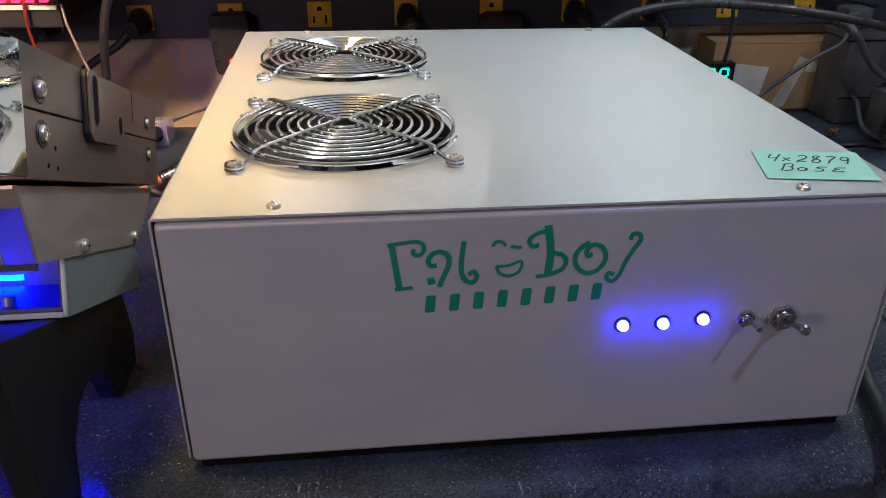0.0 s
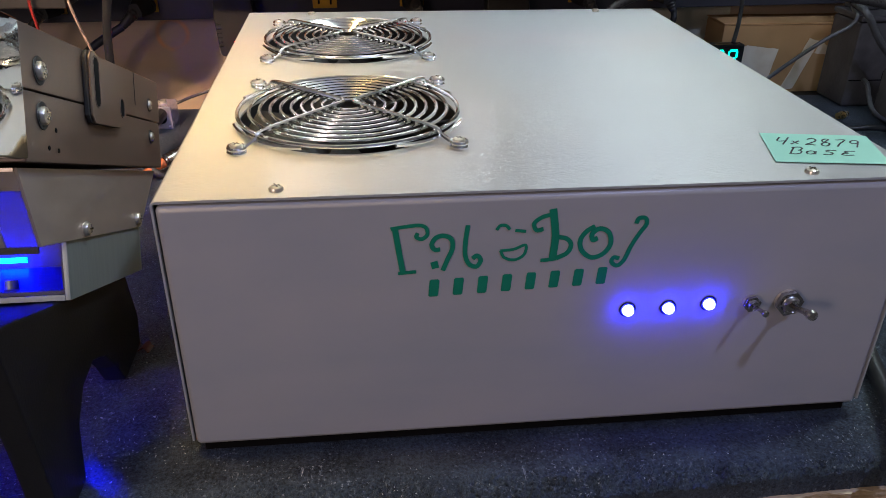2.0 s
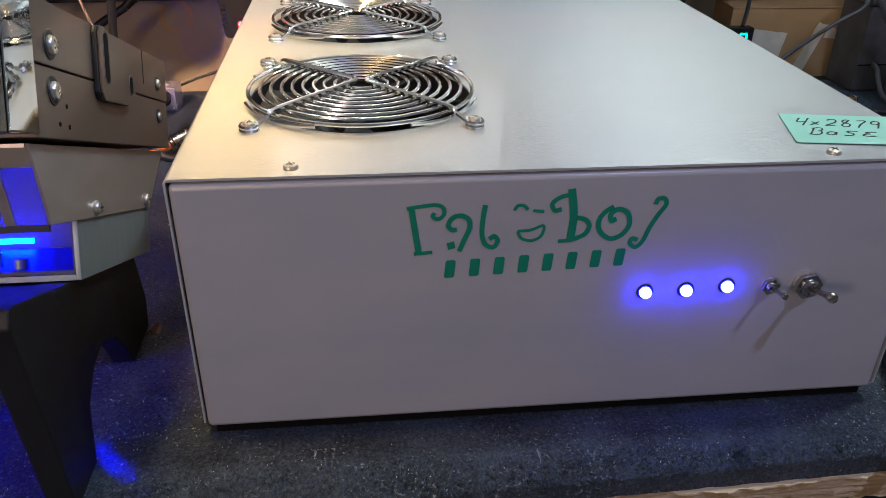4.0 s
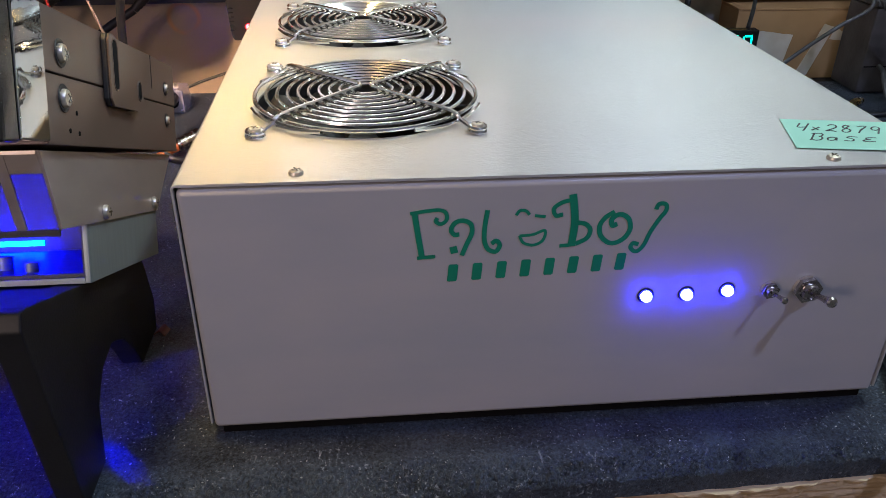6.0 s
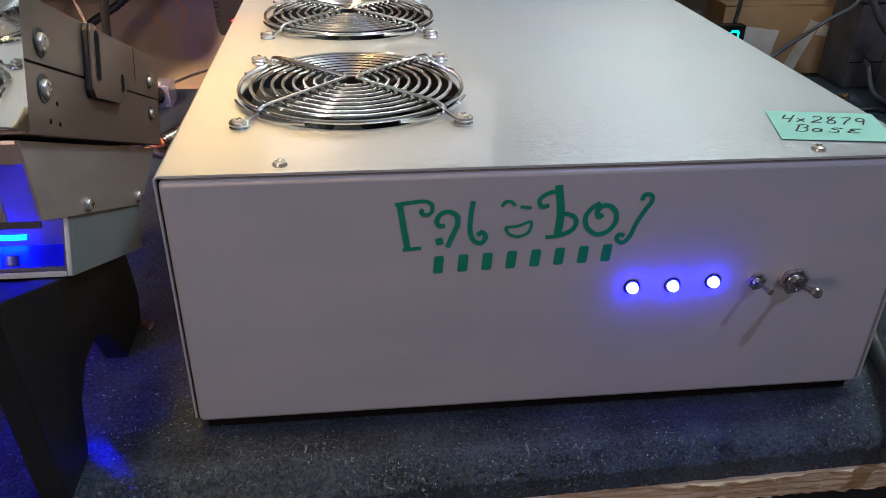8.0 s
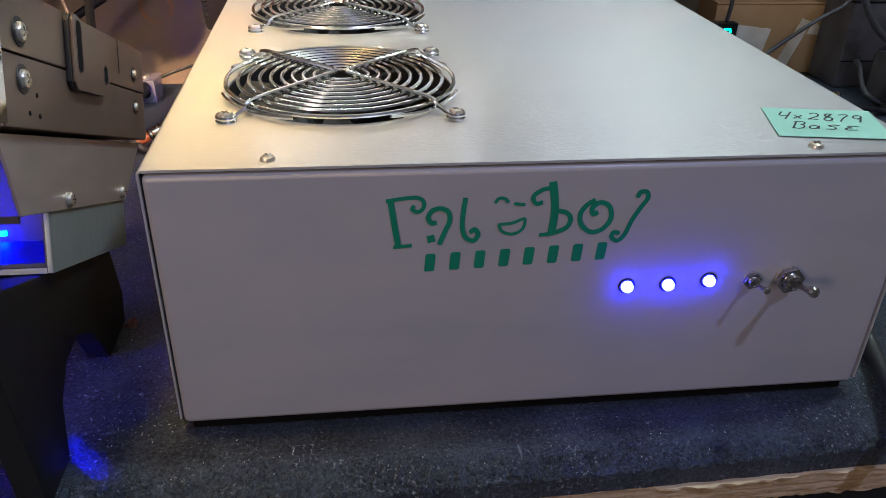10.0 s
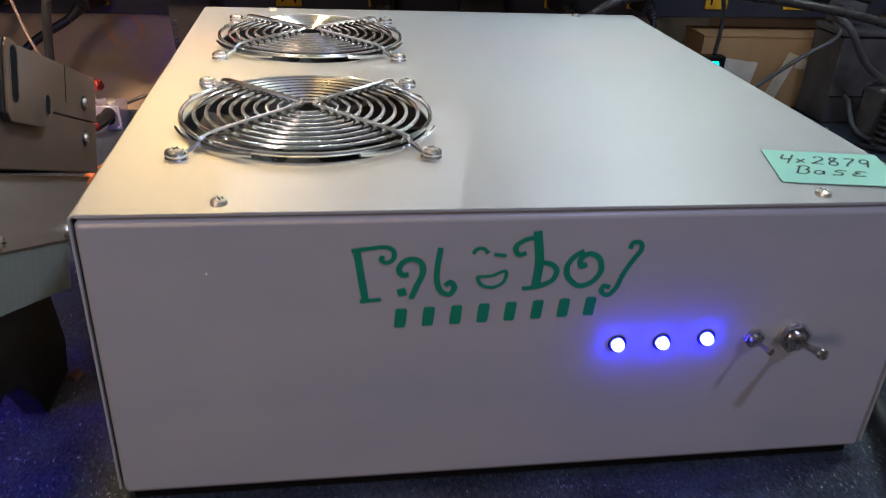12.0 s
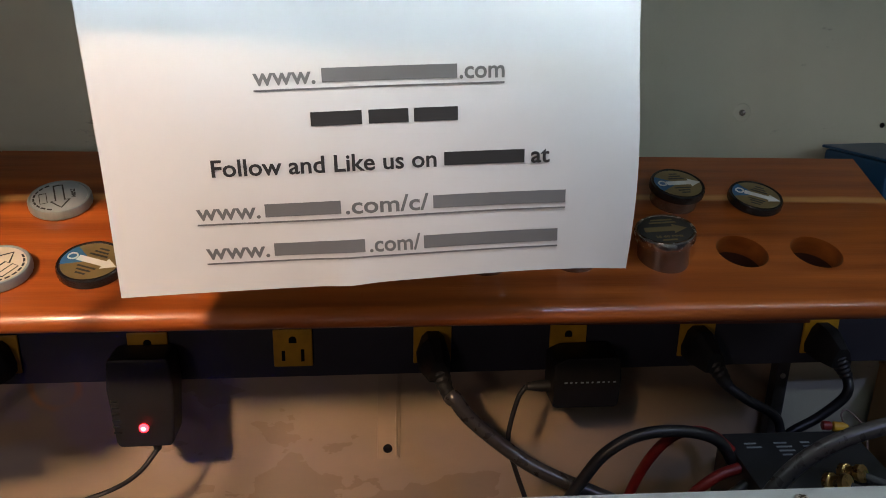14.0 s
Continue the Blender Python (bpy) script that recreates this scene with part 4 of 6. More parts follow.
def open_amplifier():
    a = thing("open_amplifier", STACK, "aluminium amplifier with a smoked metal cover, blue light inside", "amplifier")
    x1, x0 = -0.005, -0.175
    u0, u1, v0, v1 = 0.047, 0.160, -0.0600, -0.0338
    tray = part("housing", box(x1 - 0.0025, x1, u0, u1, v0, v1, 0.0004), ALU, a, "bare aluminium housing")
    part("housing_floor", box(x0, x1 - 0.0025, u0, u1, v0, v0 + 0.0025), ALU, tray)
    part("housing_back", box(x0, x1 - 0.0025, u1 - 0.0025, u1, v0 + 0.0025, v1), ALU, tray)
    part("housing_side", box(x0 - 0.0025, x0, u0, u1, v0, v1, 0.0004), ALU, tray)
    side = [(0.000, -0.0020), (0.197, -0.0020), (0.160, -0.0345), (0.0165, -0.0335)]
    cover = part("cover", prism(side, x1 - 0.0002, x1 + 0.0012, "x", 0.0003), COVER_METAL, a, "smoked sheet-metal cover with slots")
    part("cover_roof", box(x0, x1 - 0.0003, 0.0, 0.197, -0.0034, -0.0020), COVER_METAL, cover)
    # black instead of cover metal: shade of the inside is put into the colour
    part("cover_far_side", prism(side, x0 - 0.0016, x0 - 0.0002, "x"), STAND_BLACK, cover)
    edge = [(0.000, -0.0020), (0.0165, -0.0335), (0.0180, -0.0335), (0.0016, -0.0020)]
    part("front_band", prism([(0.0003, -0.0020), (0.0049, -0.0108), (0.0064, -0.0108), (0.0018, -0.0020)], x0, x1 - 0.0003, "x"), COVER_METAL, cover)
    for k in range(11):
        x = x1 - 0.0003 - 0.0122 - 0.0152 * k
        part("slat", prism(edge, x - 0.0040, x, "x"), COVER_METAL, cover)
    # lip is black likewise, with the shade under the slots in its colour
    part("cover_lip", box(x0, x1, 0.0160, 0.0176, -0.0362, -0.0334), STAND_BLACK, cover)
    for u in (0.068, 0.1514):
        s = part("cover_screw", moved(pan_screw(0.0034, 0.0026), pose(x1 + 0.0013, u, -0.0296, 0, 90)), STEEL, a, "pan-head screw")
        part("slot", moved(cross_slot(0.0032, 0.0026), pose(x1 + 0.0013, u, -0.0296, 0, 90)), SMOKED, s)
    # linings added to keep the inside dark, so the blue stays pure
    part("circuit_board", box(x0 + 0.001, x1 - 0.0032, u0 + 0.002, u1 - 0.0030, v0 + 0.0027, v0 + 0.0043), DARK_LINING, a, "dark circuit board")
    part("back_liner", box(x0 + 0.001, x1 - 0.0032, u1 - 0.0036, u1 - 0.0027, v0 + 0.0045, -0.0040), DARK_LINING, a)
    part("side_liner", box(x1 - 0.0034, x1 - 0.0027, u0 + 0.001, u1 - 0.0040, v0 + 0.0045, v1), DARK_LINING, a)
    part("roof_liner", box(x0 + 0.001, x1 - 0.0010, 0.004, u1 - 0.004, -0.0048, -0.0036), DARK_LINING, a)
    part("light_strip", box(x0 + 0.02, x1 - 0.062, u1 - 0.0055, u1 - 0.0040, -0.0525, -0.0495), BLUE_BRIGHT, a, "glowing blue light strip")
    # lamp unseen, inferred from blue-lit parts behind; collar added to narrow its beam
    lamp = part("rear_lamp", moved(lathe([(0.0042, 0), (0.0042, 0.0020), (0.0032, 0.0034), (0.0004, 0.0042)], 20), pose(-0.055, u1 + 0.0004, -0.046, -80)), LED_BLUE, a, "blue lamp lit at the rear")
    part("collar", moved(loft([[(r * math.cos(t), r * math.sin(t), z) for t in (2 * math.pi * i / 24 for i in range(24))] for r, z in ((0.0062, 0.0), (0.0062, 0.0200), (0.0052, 0.0200), (0.0052, 0.0))], caps=False), pose(-0.055, u1 + 0.0004, -0.046, -80)), BLACK, lamp, "black tube added to narrow the beam")
    # a second strip is added to tint the slots blue; the shield hides it
    part("added_shield", box(x0 + 0.015, x1 - 0.015, 0.0580, 0.0590, -0.0092, -0.0049), DARK_LINING, a)
    part("light_strip", box(x0 + 0.02, x1 - 0.02, 0.060, 0.0630, -0.0066, -0.0052), BLUE_DIM, a, "glowing blue light strip")
    for x, u, rr, h in ((-0.036, 0.062, 0.0030, 0.006), (-0.052, 0.072, 0.0035, 0.008), (-0.070, 0.060, 0.0030, 0.006)):
        part("component", moved(lathe([(rr, 0), (rr, h), (0.0004, h + 0.0005)], 16), pose(x, u, v0 + 0.0026)), ALU, a)


def radio():
    r = thing("mobile_radio", STACK, "black two-way radio with a chrome bezel and side bracket", "radio")
    lower = part("lower_case", box(-0.185, 0.0, 0.0, 0.200, 0.0, 0.0274, 0.0008), RADIO_BLACK, r, "bronze-black lower case")
    upper = part("upper_case", box(-0.185, 0.0, 0.0, 0.202, 0.0280, 0.0530, 0.0008), RADIO_BLACK, r, "bronze-black upper case")
    part("rear_seam", box(0.0, 0.0003, 0.1500, 0.1506, 0.0345, 0.0528), BLACK, upper)
    for u, v in ((0.0178, 0.0362), (0.0178, 0.0186), (0.1790, 0.0370), (0.1785, 0.0182)):
        big = u < 0.1
        k = 1.0 if big else 0.72
        dish = loft([[(0.0002 + h, u + q * k * math.cos(t), v + q * k * math.sin(t)) for t in (2 * math.pi * i / 24 for i in range(24))] for q, h in ((0.0058, 0.0), (0.0056, 0.0003), (0.0042, 0.00008))], caps=True)
        part("screw_dish", dish, BLACK, r)
        part("case_screw", moved(pan_screw(0.0038 * k, 0.0024 * k), pose(0.0003, u, v, 0, 90)), STEEL, r)
        part("slot", moved(cross_slot(0.0036 * k, 0.0023 * k), pose(0.0003, u, v, 0, 90) @ pose(0, 0, 0, 0, 0, 30 + 900 * u)), SMOKED, r)
    for u, v in ((0.031, 0.0135), (0.0225, 0.0060), (0.0325, 0.0052)):
        part("small_hole", moved(lathe([(0.0010, 0), (0.0010, 0.00025), (0.0002, 0.00025)], 12), pose(0.0, u, v, 0, 90)), GAP, r)
    tab = [(0.0665, 0.0225), (0.0670, 0.0490), (0.0690, 0.0522), (0.0730, 0.0526), (0.0770, 0.0518), (0.1200, 0.0378), (0.1240, 0.0345), (0.1230, 0.0305), (0.1120, 0.0205), (0.1070, 0.0190), (0.0700, 0.0190)]
    part("rubber_pad", prism(tab, 0.0002, 0.0023, "x", 0.0004), BLACK, r, "black rubber pad")
    tab_part = part("mounting_tab", prism([(p[0] + 0.0012, p[1]) for p in tab], 0.0024, 0.0036, "x", 0.0004), RADIO_BLACK, r, "black slotted mounting tab")
    for u0, v0, q, half in ((0.0758, 0.0385, 0.0034, 0.0080), (0.1130, 0.0296, 0.0028, 0.0016)):
        loop = [(u0 + q * math.cos(t), v0 + half * (1 if math.sin(t) > 0 else -1) + q * math.sin(t)) for t in (2 * math.pi * (i + 0.5) / 20 for i in range(20))]
        part("slot", prism(loop, 0.0030, 0.00375, "x"), GAP, tab_part)
        rim = [(u0 + (q + 0.0006) * math.cos(t), v0 + half * (1 if math.sin(t) > 0 else -1) + (q + 0.0006) * math.sin(t)) for t in (2 * math.pi * (i + 0.5) / 20 for i in range(20))]
        part("slot_rim", tube([(0.0037, p[0], p[1]) for p in rim], 0.0003, 5, 0, True), RADIO_BLACK, tab_part)
    # the front: a polished chrome bezel and a dark face
    part("bezel", box(-0.187, 0.0012, -0.0262, -0.0004, 0.0010, 0.0530, 0.0010), MIRROR, r, "polished chrome front bezel")
    part("face", box(-0.187, 0.0010, -0.0390, -0.0264, 0.0, 0.0540, 0.0015), BLACK_SHINE, r, "gloss black front face")


stand()
open_amplifier()
radio()


# ---- behind: power strip, plugs and adapters ----
STRIP = pose(0.0, 0.578, 0.9755, 0, -0.75, 0)
OUTLETS = [-0.228, -0.1345, -0.0405, 0.0535, 0.1475, 0.2420, 0.3350, 0.4270, 0.5170, 0.6100]


def power_strip():
    s = thing("power_strip", STRIP, "long black metal power strip with yellow outlets", "power strip")
    part("housing", box(-0.36, 0.72, 0.0, 0.0215, -0.0225, 0.0225, 0.0015), STRIP_BLACK, s, "black enamelled housing")
    for x in OUTLETS:
        o = part("outlet", box(x - 0.0130, x + 0.0130, -0.0022, 0.0, -0.0135, 0.0135, 0.0009), YELLOW, s, "yellow three-pin outlet")
        ground = [(x + 0.0026 * math.cos(t), 0.0062 + 0.0026 * math.sin(t)) for t in (math.pi * k / 10 for k in range(11))] + [(x - 0.0026, 0.0040), (x + 0.0026, 0.0040)]
        part("ground_slot", prism(ground, -0.00245, -0.0010, "y"), GAP, o)
        for d, h in ((-0.0064, 0.0036), (0.0064, 0.0044)):
            part("blade_slot", box(x + d - 0.0011, x + d + 0.0011, -0.00245, -0.0010, -0.0052 - h, -0.0052 + h), GAP, o)


power_strip()


def plug(x, bend, label):
    """A moulded plug in an outlet; bend: where its cord leaves, seen from the outlet's middle."""
    m = STRIP @ pose(x, -0.0023, -0.002)
    p = thing("power_plug", m, label, "plug", "plugs in the power strip")
    face = [(-0.0105, -0.0095), (0.0105, -0.0095), (0.0112, -0.003), (0.0075, 0.0090), (0.0040, 0.0125), (-0.0040, 0.0125), (-0.0075, 0.0090), (-0.0112, -0.003)]
    back = [(q[0] * 0.62 + bend[0] * 0.25, q[1] * 0.62 + bend[1] * 0.25) for q in face]
    rings = [[(q[0], -d, q[1]) for q in f] for f, d in ((face, 0.0), (face, 0.012), ([((a[0] + b[0]) / 2, (a[1] + b[1]) / 2) for a, b in zip(face, back)], 0.019), (back, 0.026))]
    body = loft(rings)
    part("body", body, ADAPTER_BLACK, p)
    v = Vector((bend[0], 0, bend[1]))
    start, end = Vector((bend[0] * 0.25, -0.020, bend[1] * 0.25)), Vector((bend[0], -0.026, bend[1]))
    relief = []
    n = 11
    for k in range(n):
        q = start.lerp(end, k / (n - 1))
        relief.append((q, (0.0072 - 0.0030 * k / (n - 1)) * (1.0 if k % 2 else 0.88)))
    d = (end - start).normalized()
    sd = d.orthogonal().normalized()
    up = d.cross(sd)
    part("strain_relief", loft([[q + r * (math.cos(a) * sd + math.sin(a) * up) for a in (2 * math.pi * i / 12 for i in range(12))] for q, r in relief]), BLACK, p)
    return p, m @ end


def cable(name, pts, r, mats, label, category="cable", group=""):
    solid(name, tube(pts, r, 16, 8), mats, ORIGIN, label, category, group)


def cord(owner, pts, r, mats, label):
    """The cord of a plug, as its part."""
    part("cord", moved(tube(pts, r, 16, 8), owner.matrix_world.inverted()), mats, owner, label)


owner, end = plug(OUTLETS[1], (-0.020, -0.020), "black moulded plug with a thick cord")
cord(owner, [end, end + Vector((-0.030, -0.010, -0.018)), (-0.205, 0.520, 0.915), (-0.26, 0.47, 0.880), (-0.34, 0.42, 0.868)], 0.0042, CABLE, "thick black power cord running down to the bench")
owner, end = plug(OUTLETS[0], (-0.016, -0.018), "black moulded plug with a thin cord")
cord(owner, [end, end + Vector((-0.02, -0.012, -0.02)), (-0.29, 0.50, 0.90), (-0.36, 0.46, 0.868)], 0.0032, CABLE, "black power cord behind the radio")
owner, end = plug(OUTLETS[4], (0.010, -0.026), "black moulded plug with a heavy cord")
cord(owner, [end, (0.160, 0.548, 0.952), (0.171, 0.545, 0.938), (0.196, 0.537, 0.919), (0.219, 0.528, 0.907), (0.262, 0.515, 0.893), (0.31, 0.50, 0.878), (0.36, 0.45, 0.870)], 0.0050, CABLE_SHINE, "heavy black power cord with worn print, hanging from the strip")
owner, end = plug(OUTLETS[6], (0.014, -0.022), "black moulded plug with a thin cord")
cord(owner, [end, (0.362, 0.545, 0.948), (0.383, 0.545, 0.936), (0.389, 0.543, 0.924), (0.386, 0.530, 0.905), (0.38, 0.53, 0.868)], 0.0034, CABLE, "black cord dropping behind the bench gear")
owner, end = plug(OUTLETS[7], (0.008, -0.018), "black moulded plug with a thin cord")
cord(owner, [end, (0.4345, 0.545, 0.955), (0.431, 0.545, 0.946), (0.415, 0.545, 0.932), (0.396, 0.543, 0.922), (0.38, 0.54, 0.905), (0.37, 0.54, 0.868)], 0.0034, CABLE, "black cord curling back under the strip")


def wall_adapter():
    m = STRIP @ pose(OUTLETS[2] - 0.0005, -0.0023, 0)
    a = thing("wall_adapter", m, "black wall adapter with a glowing red light", "power adapter")
    prof = [(-0.0205, -0.0530), (-0.0235, -0.0150), (-0.0215, 0.0040), (-0.0190, 0.0060), (0.0190, 0.0060), (0.0215, 0.0040), (0.0235, -0.0150), (0.0205, -0.0530), (0.0180, -0.0570), (-0.0180, -0.0570)]
    part("body", prism([(0.9 * q[0], q[1]) for q in prof], -0.0240, 0.0, "y", 0.0022), ADAPTER_BLACK, a, "black ribbed adapter body")
    for k in range(6):
        part("rib", box(-0.0190, -0.0140, -0.0246, -0.0238, -0.0235 - 0.0045 * k, -0.0222 - 0.0045 * k, 0.0002), BLACK_SHINE, a)
    part("strain_relief", moved(lathe([(0.0034, 0), (0.0030, -0.006), (0.0024, -0.009), (0.0005, -0.009)], 14), pose(0.004, -0.012, -0.0565)), BLACK, a)
    led = part("red_light", moved(lathe([(0.0030, 0), (0.0028, 0.0006), (0.0018, 0.0012), (0.0003, 0.0014)], 16), pose(0.0000, -0.0240, -0.0425, 90)), LED_RED, a, "glowing red light")
    part("light_core", moved(lathe([(0.0015, 0.0013), (0.0012, 0.0017), (0.0002, 0.0018)], 14), pose(0.0000, -0.0240, -0.0425, 90)), LED_HOT, led)
    q = m @ Vector((0.004, -0.012, -0.0655))
    cable("adapter_cord", [q, (-0.048, 0.557, 0.896), (-0.066, 0.556, 0.884), (-0.095, 0.552, 0.875), (-0.125, 0.545, 0.866), (-0.17, 0.52, 0.866)], 0.0016, CABLE, "thin black adapter cord lying along the panel")


wall_adapter()


def small_adapter():
    m = STRIP @ pose(OUTLETS[5] + 0.004, -0.0023, -0.0022)
    a = thing("small_adapter", m, "small square black plug-in adapter with printed edge", "power adapter")
    prof = [(-0.0260, -0.0380), (-0.0260, -0.0020), (-0.0150, 0.0030), (0.0270, 0.0030), (0.0290, 0.0000), (0.0310, -0.0150), (0.0300, -0.0380), (0.0270, -0.0405), (-0.0235, -0.0405)]
    part("body", prism([(0.82 * q[0] + 0.002, 0.86 * q[1]) for q in prof], -0.0270, 0.0, "y", 0.0020), ADAPTER_BLACK, a)
    for k in range(10):
        part("print_bar", box(-0.012 + 0.0037 * k, -0.0100 + 0.0037 * k - 0.0004 * (k % 3), -0.02725, -0.0268, -0.0158, -0.0148), SILVER_FACE, a)
    part("lead_plug", moved(lathe([(0.0040, 0), (0.0040, 0.006), (0.0026, 0.016), (0.0004, 0.017)], 14), pose(-0.0190, -0.016, -0.0225, 0, -90)), BLACK, a)
    q = m @ Vector((-0.0355, -0.016, -0.0225))
    cable("adapter_cord", [q, q + Vector((-0.006, -0.002, -0.010)), (0.199, 0.552, 0.918), (0.204, 0.548, 0.898), (0.212, 0.540, 0.876)], 0.0017, CABLE, "thin black cord hanging from the small adapter")


small_adapter()


def panel_plate():
    p = thing("mounting_plate", pose(0.120, 0.6195, 0.900), "narrow painted metal strip bolted to the panel", "bracket")
    part("strip", box(-0.0085, 0.0090, -0.0012, 0.0, -0.0380, 0.0480, 0.0005), PANEL, p)
    part("edge", box(0.0050, 0.0068, -0.0030, -0.0013, -0.0340, 0.0480, 0.0004), PANEL, p)
    part("bolt", moved(lathe([(0.0036, 0), (0.0036, 0.0010), (0.0026, 0.0016), (0.0003, 0.0012)], 16), pose(-0.0005, -0.0013, -0.0285, 90)), GAP, p, "dark bolt head")
    h = thing("wall_anchor", pose(0.3955, 0.6795, 1.1260), "old screw anchor in a plaster patch", "wall anchor")
    part("plug", moved(lathe([(0.0075, 0), (0.0066, 0.0010), (0.0048, 0.0014), (0.0032, 0.0012), (0.0004, 0.0004)], 14), pose(0, 0, 0, 90)), WALL, h)
    part("screw", moved(lathe([(0.0026, 0), (0.0024, 0.0020), (0.0004, 0.0021)], 12), pose(0, 0, 0, 90)), NICKEL, h)
    for x, z in ((0.515, 1.118), (0.523, 1.119), (0.531, 1.118)):
        solid("wall_hole", moved(lathe([(0.0022, 0), (0.0020, 0.0004), (0.0003, 0.0004)], 10), pose(x, 0.6795, z, 90)), GAP, ORIGIN, "small dark hole in the painted wall", "hole", "wall holes")


panel_plate()


# ---- the wooden rack and its meter elements ----
RACK_AT = pose(0.0, 0.4605, 1.0515, 20.0, 0, 1.2)        # local y climbs the slab, z leaves it


def rack():
    r = thing("element_rack", RACK_AT, "sloping red cedar rack with round holes", "rack")
    holes = [(0.3236, 0.0440, 0.0152), (0.3700, 0.0430, 0.0152)]
    slab = plate_with_holes(-0.122, 0.4440, 0.0, 0.151, -0.0125, 0.0, holes, 40)
    for v in slab.verts:
        if v.co.x > 0.42:
            v.co.x += 0.016 * v.co.y / 0.14 - 0.008
    s = part("slab", slab, RACK, r, "polished cedar slab", 30)
    part("slab_end", box(-0.205, -0.1224, 0.090, 0.151, -0.0125, 0.0, 0.0006), RACK, s)
    nose = loft([[(x, -0.00625 * math.sin(t), -0.00625 + 0.00625 * math.cos(t)) for t in (math.pi * k / 10 for k in range(11))] for x in (-0.122, 0.15, 0.4360)], closed_ring=True)
    part("rounded_edge", nose, RACK, s)
    # liners carry the dark of the bores in their colour
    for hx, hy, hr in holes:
        part("hole_liner", loft([[(hx + q * math.cos(t), hy + q * math.sin(t), z) for t in (2 * math.pi * k / 32 for k in range(32))] for q, z in ((hr + 0.0002, -0.0126), (hr + 0.0002, -0.040), (0.0005, -0.040))], caps=False), SHADED_WOOD, s)
    inv = RACK_AT.inverted()
    part("front_board", moved(box(-0.165, 0.405, 0.556, 0.572, 0.9995, 1.070, 0.001), inv), BOARD, r, "reddish front board under the slab")
    part("back_board", moved(box(-0.120, 0.405, 0.586, 0.600, 0.9995, 1.082, 0.001), inv), BOARD, r)


rack()


def element(x, y, up, face, spin, style, label, tilt=(0, 0)):
    """A plug-in meter element: knurled cap with a printed face on a turned body; up: how far it stands out."""
    m = RACK_AT @ pose(x, y, up, tilt[0], tilt[1], spin)
    e = thing("meter_element", m, label, "meter element", "plug-in elements in the rack")
    R, hgt = 0.0172, 0.0056
    rim = {"silver": ALU, "black": BLACK_SHINE, "steel": NICKEL}[style]
    prof = []
    n = 60
    rings = []
    for r, z in ((R - 0.0006, 0.0), (R, 0.0007), (R, hgt - 0.0010), (R - 0.0008, hgt), (R - 0.0018, hgt), (R - 0.0022, hgt - 0.0006), (0.0003, hgt - 0.0006)):
        rings.append([((r - (0.00025 if i % 2 and 0.0005 < z < hgt - 0.0006 and r > R - 0.0002 else 0)) * math.cos(2 * math.pi * i / n), (r - (0.00025 if i % 2 and 0.0005 < z < hgt - 0.0006 and r > R - 0.0002 else 0)) * math.sin(2 * math.pi * i / n), z) for i in range(n)])
    part("cap", loft(rings), rim, e, "knurled cap", 50)
    if up > 0.002:
        part("body", lathe([(0.0146, -0.016 - up), (0.0146, -0.0012), (0.0152, -0.0002)], 32), SMOKED, e, "turned body standing out of its hole")
    zf = hgt - 0.0006
    fm = {"silver": SILVER_FACE, "cream": CREAM_FACE, "gold": GOLD_FACE, "dark": BLACK_FACE}[face]
    f = part("face_plate", moved(lathe([(R - 0.0023, 0), (R - 0.0023, 0.0003), (0.0003, 0.0003)], 40), pose(0, 0, zf)), fm, e, "printed round face")
    z = zf + 0.00032
    ink = PRINT if face in ("silver", "cream") else GOLD_FACE
    arrow = [(-0.0115, -0.0024), (0.0045, -0.0024), (0.0045, -0.0050), (0.0120, 0.0), (0.0045, 0.0050), (0.0045, 0.0024), (-0.0115, 0.0024)]
    if face == "gold":
        wedge = [(0.0, 0.0)] + [(0.0150 * math.cos(radians(t)), 0.0150 * math.sin(radians(t))) for t in range(148, 213, 8)]
        part("blue_field", prism(wedge, z, z + 0.0001, "z"), BLUE_FACE, f)
        part("roundel", moved(ring((-0.0105, 0), 0.0024, 0.0005, 18, 5), pose(0, 0, z + 0.0002)), WHITE_FACE, f)
        part("arrow", prism([(q[0] * 0.95 + 0.0035, q[1] * 0.85) for q in arrow], z + 0.0001, z + 0.0003, "z"), WHITE_FACE, f, "white arrow")
        for sy in (-1, 1):
            for k in range(3):
                w = 0.0052 - 0.0012 * k
                yy = sy * (0.0052 + 0.0026 * k)
                part("print_bar", box(0.001 - w, 0.001 + w, yy - 0.0006, yy + 0.0006, z, z + 0.0001), BLACK_FACE, f)
    elif face == "dark":
        part("arrow", prism(arrow, z, z + 0.0002, "z"), GOLD_FACE, f, "gold arrow")
        part("writing", moved(lettering("25-60 MHz", 0.0150), pose(-0.0070, -0.0092, z)), GOLD_FACE, f)
        for yy, w in ((0.0072, 0.0075), (0.0102, 0.0060), (-0.0118, 0.0040)):
            part("print_bar", box(-w, w, yy - 0.0007, yy + 0.0007, z, z + 0.0002), GOLD_FACE, f)
    else:
        outline = ribbon([(q[0], q[1]) for q in arrow + arrow[:1]], 0.0008, 0.0002, 0, "xy")
        part("arrow", moved(outline, pose(0, 0, z)), ink, f, "outlined arrow")
        if face == "silver":
            part("writing", moved(lettering("250W", 0.0086), pose(-0.0052, 0.0062, z)), ink, f)
        part("print_frame", moved(ribbon([(-0.005, -0.0105), (0.005, -0.0105), (0.005, -0.0068), (-0.005, -0.0068), (-0.005, -0.0105)], 0.0004, 0.0002, 0, "xy"), pose(0, 0, z)), ink, f)
        for k in range(9):
            t = radians(205 + 16 * k)
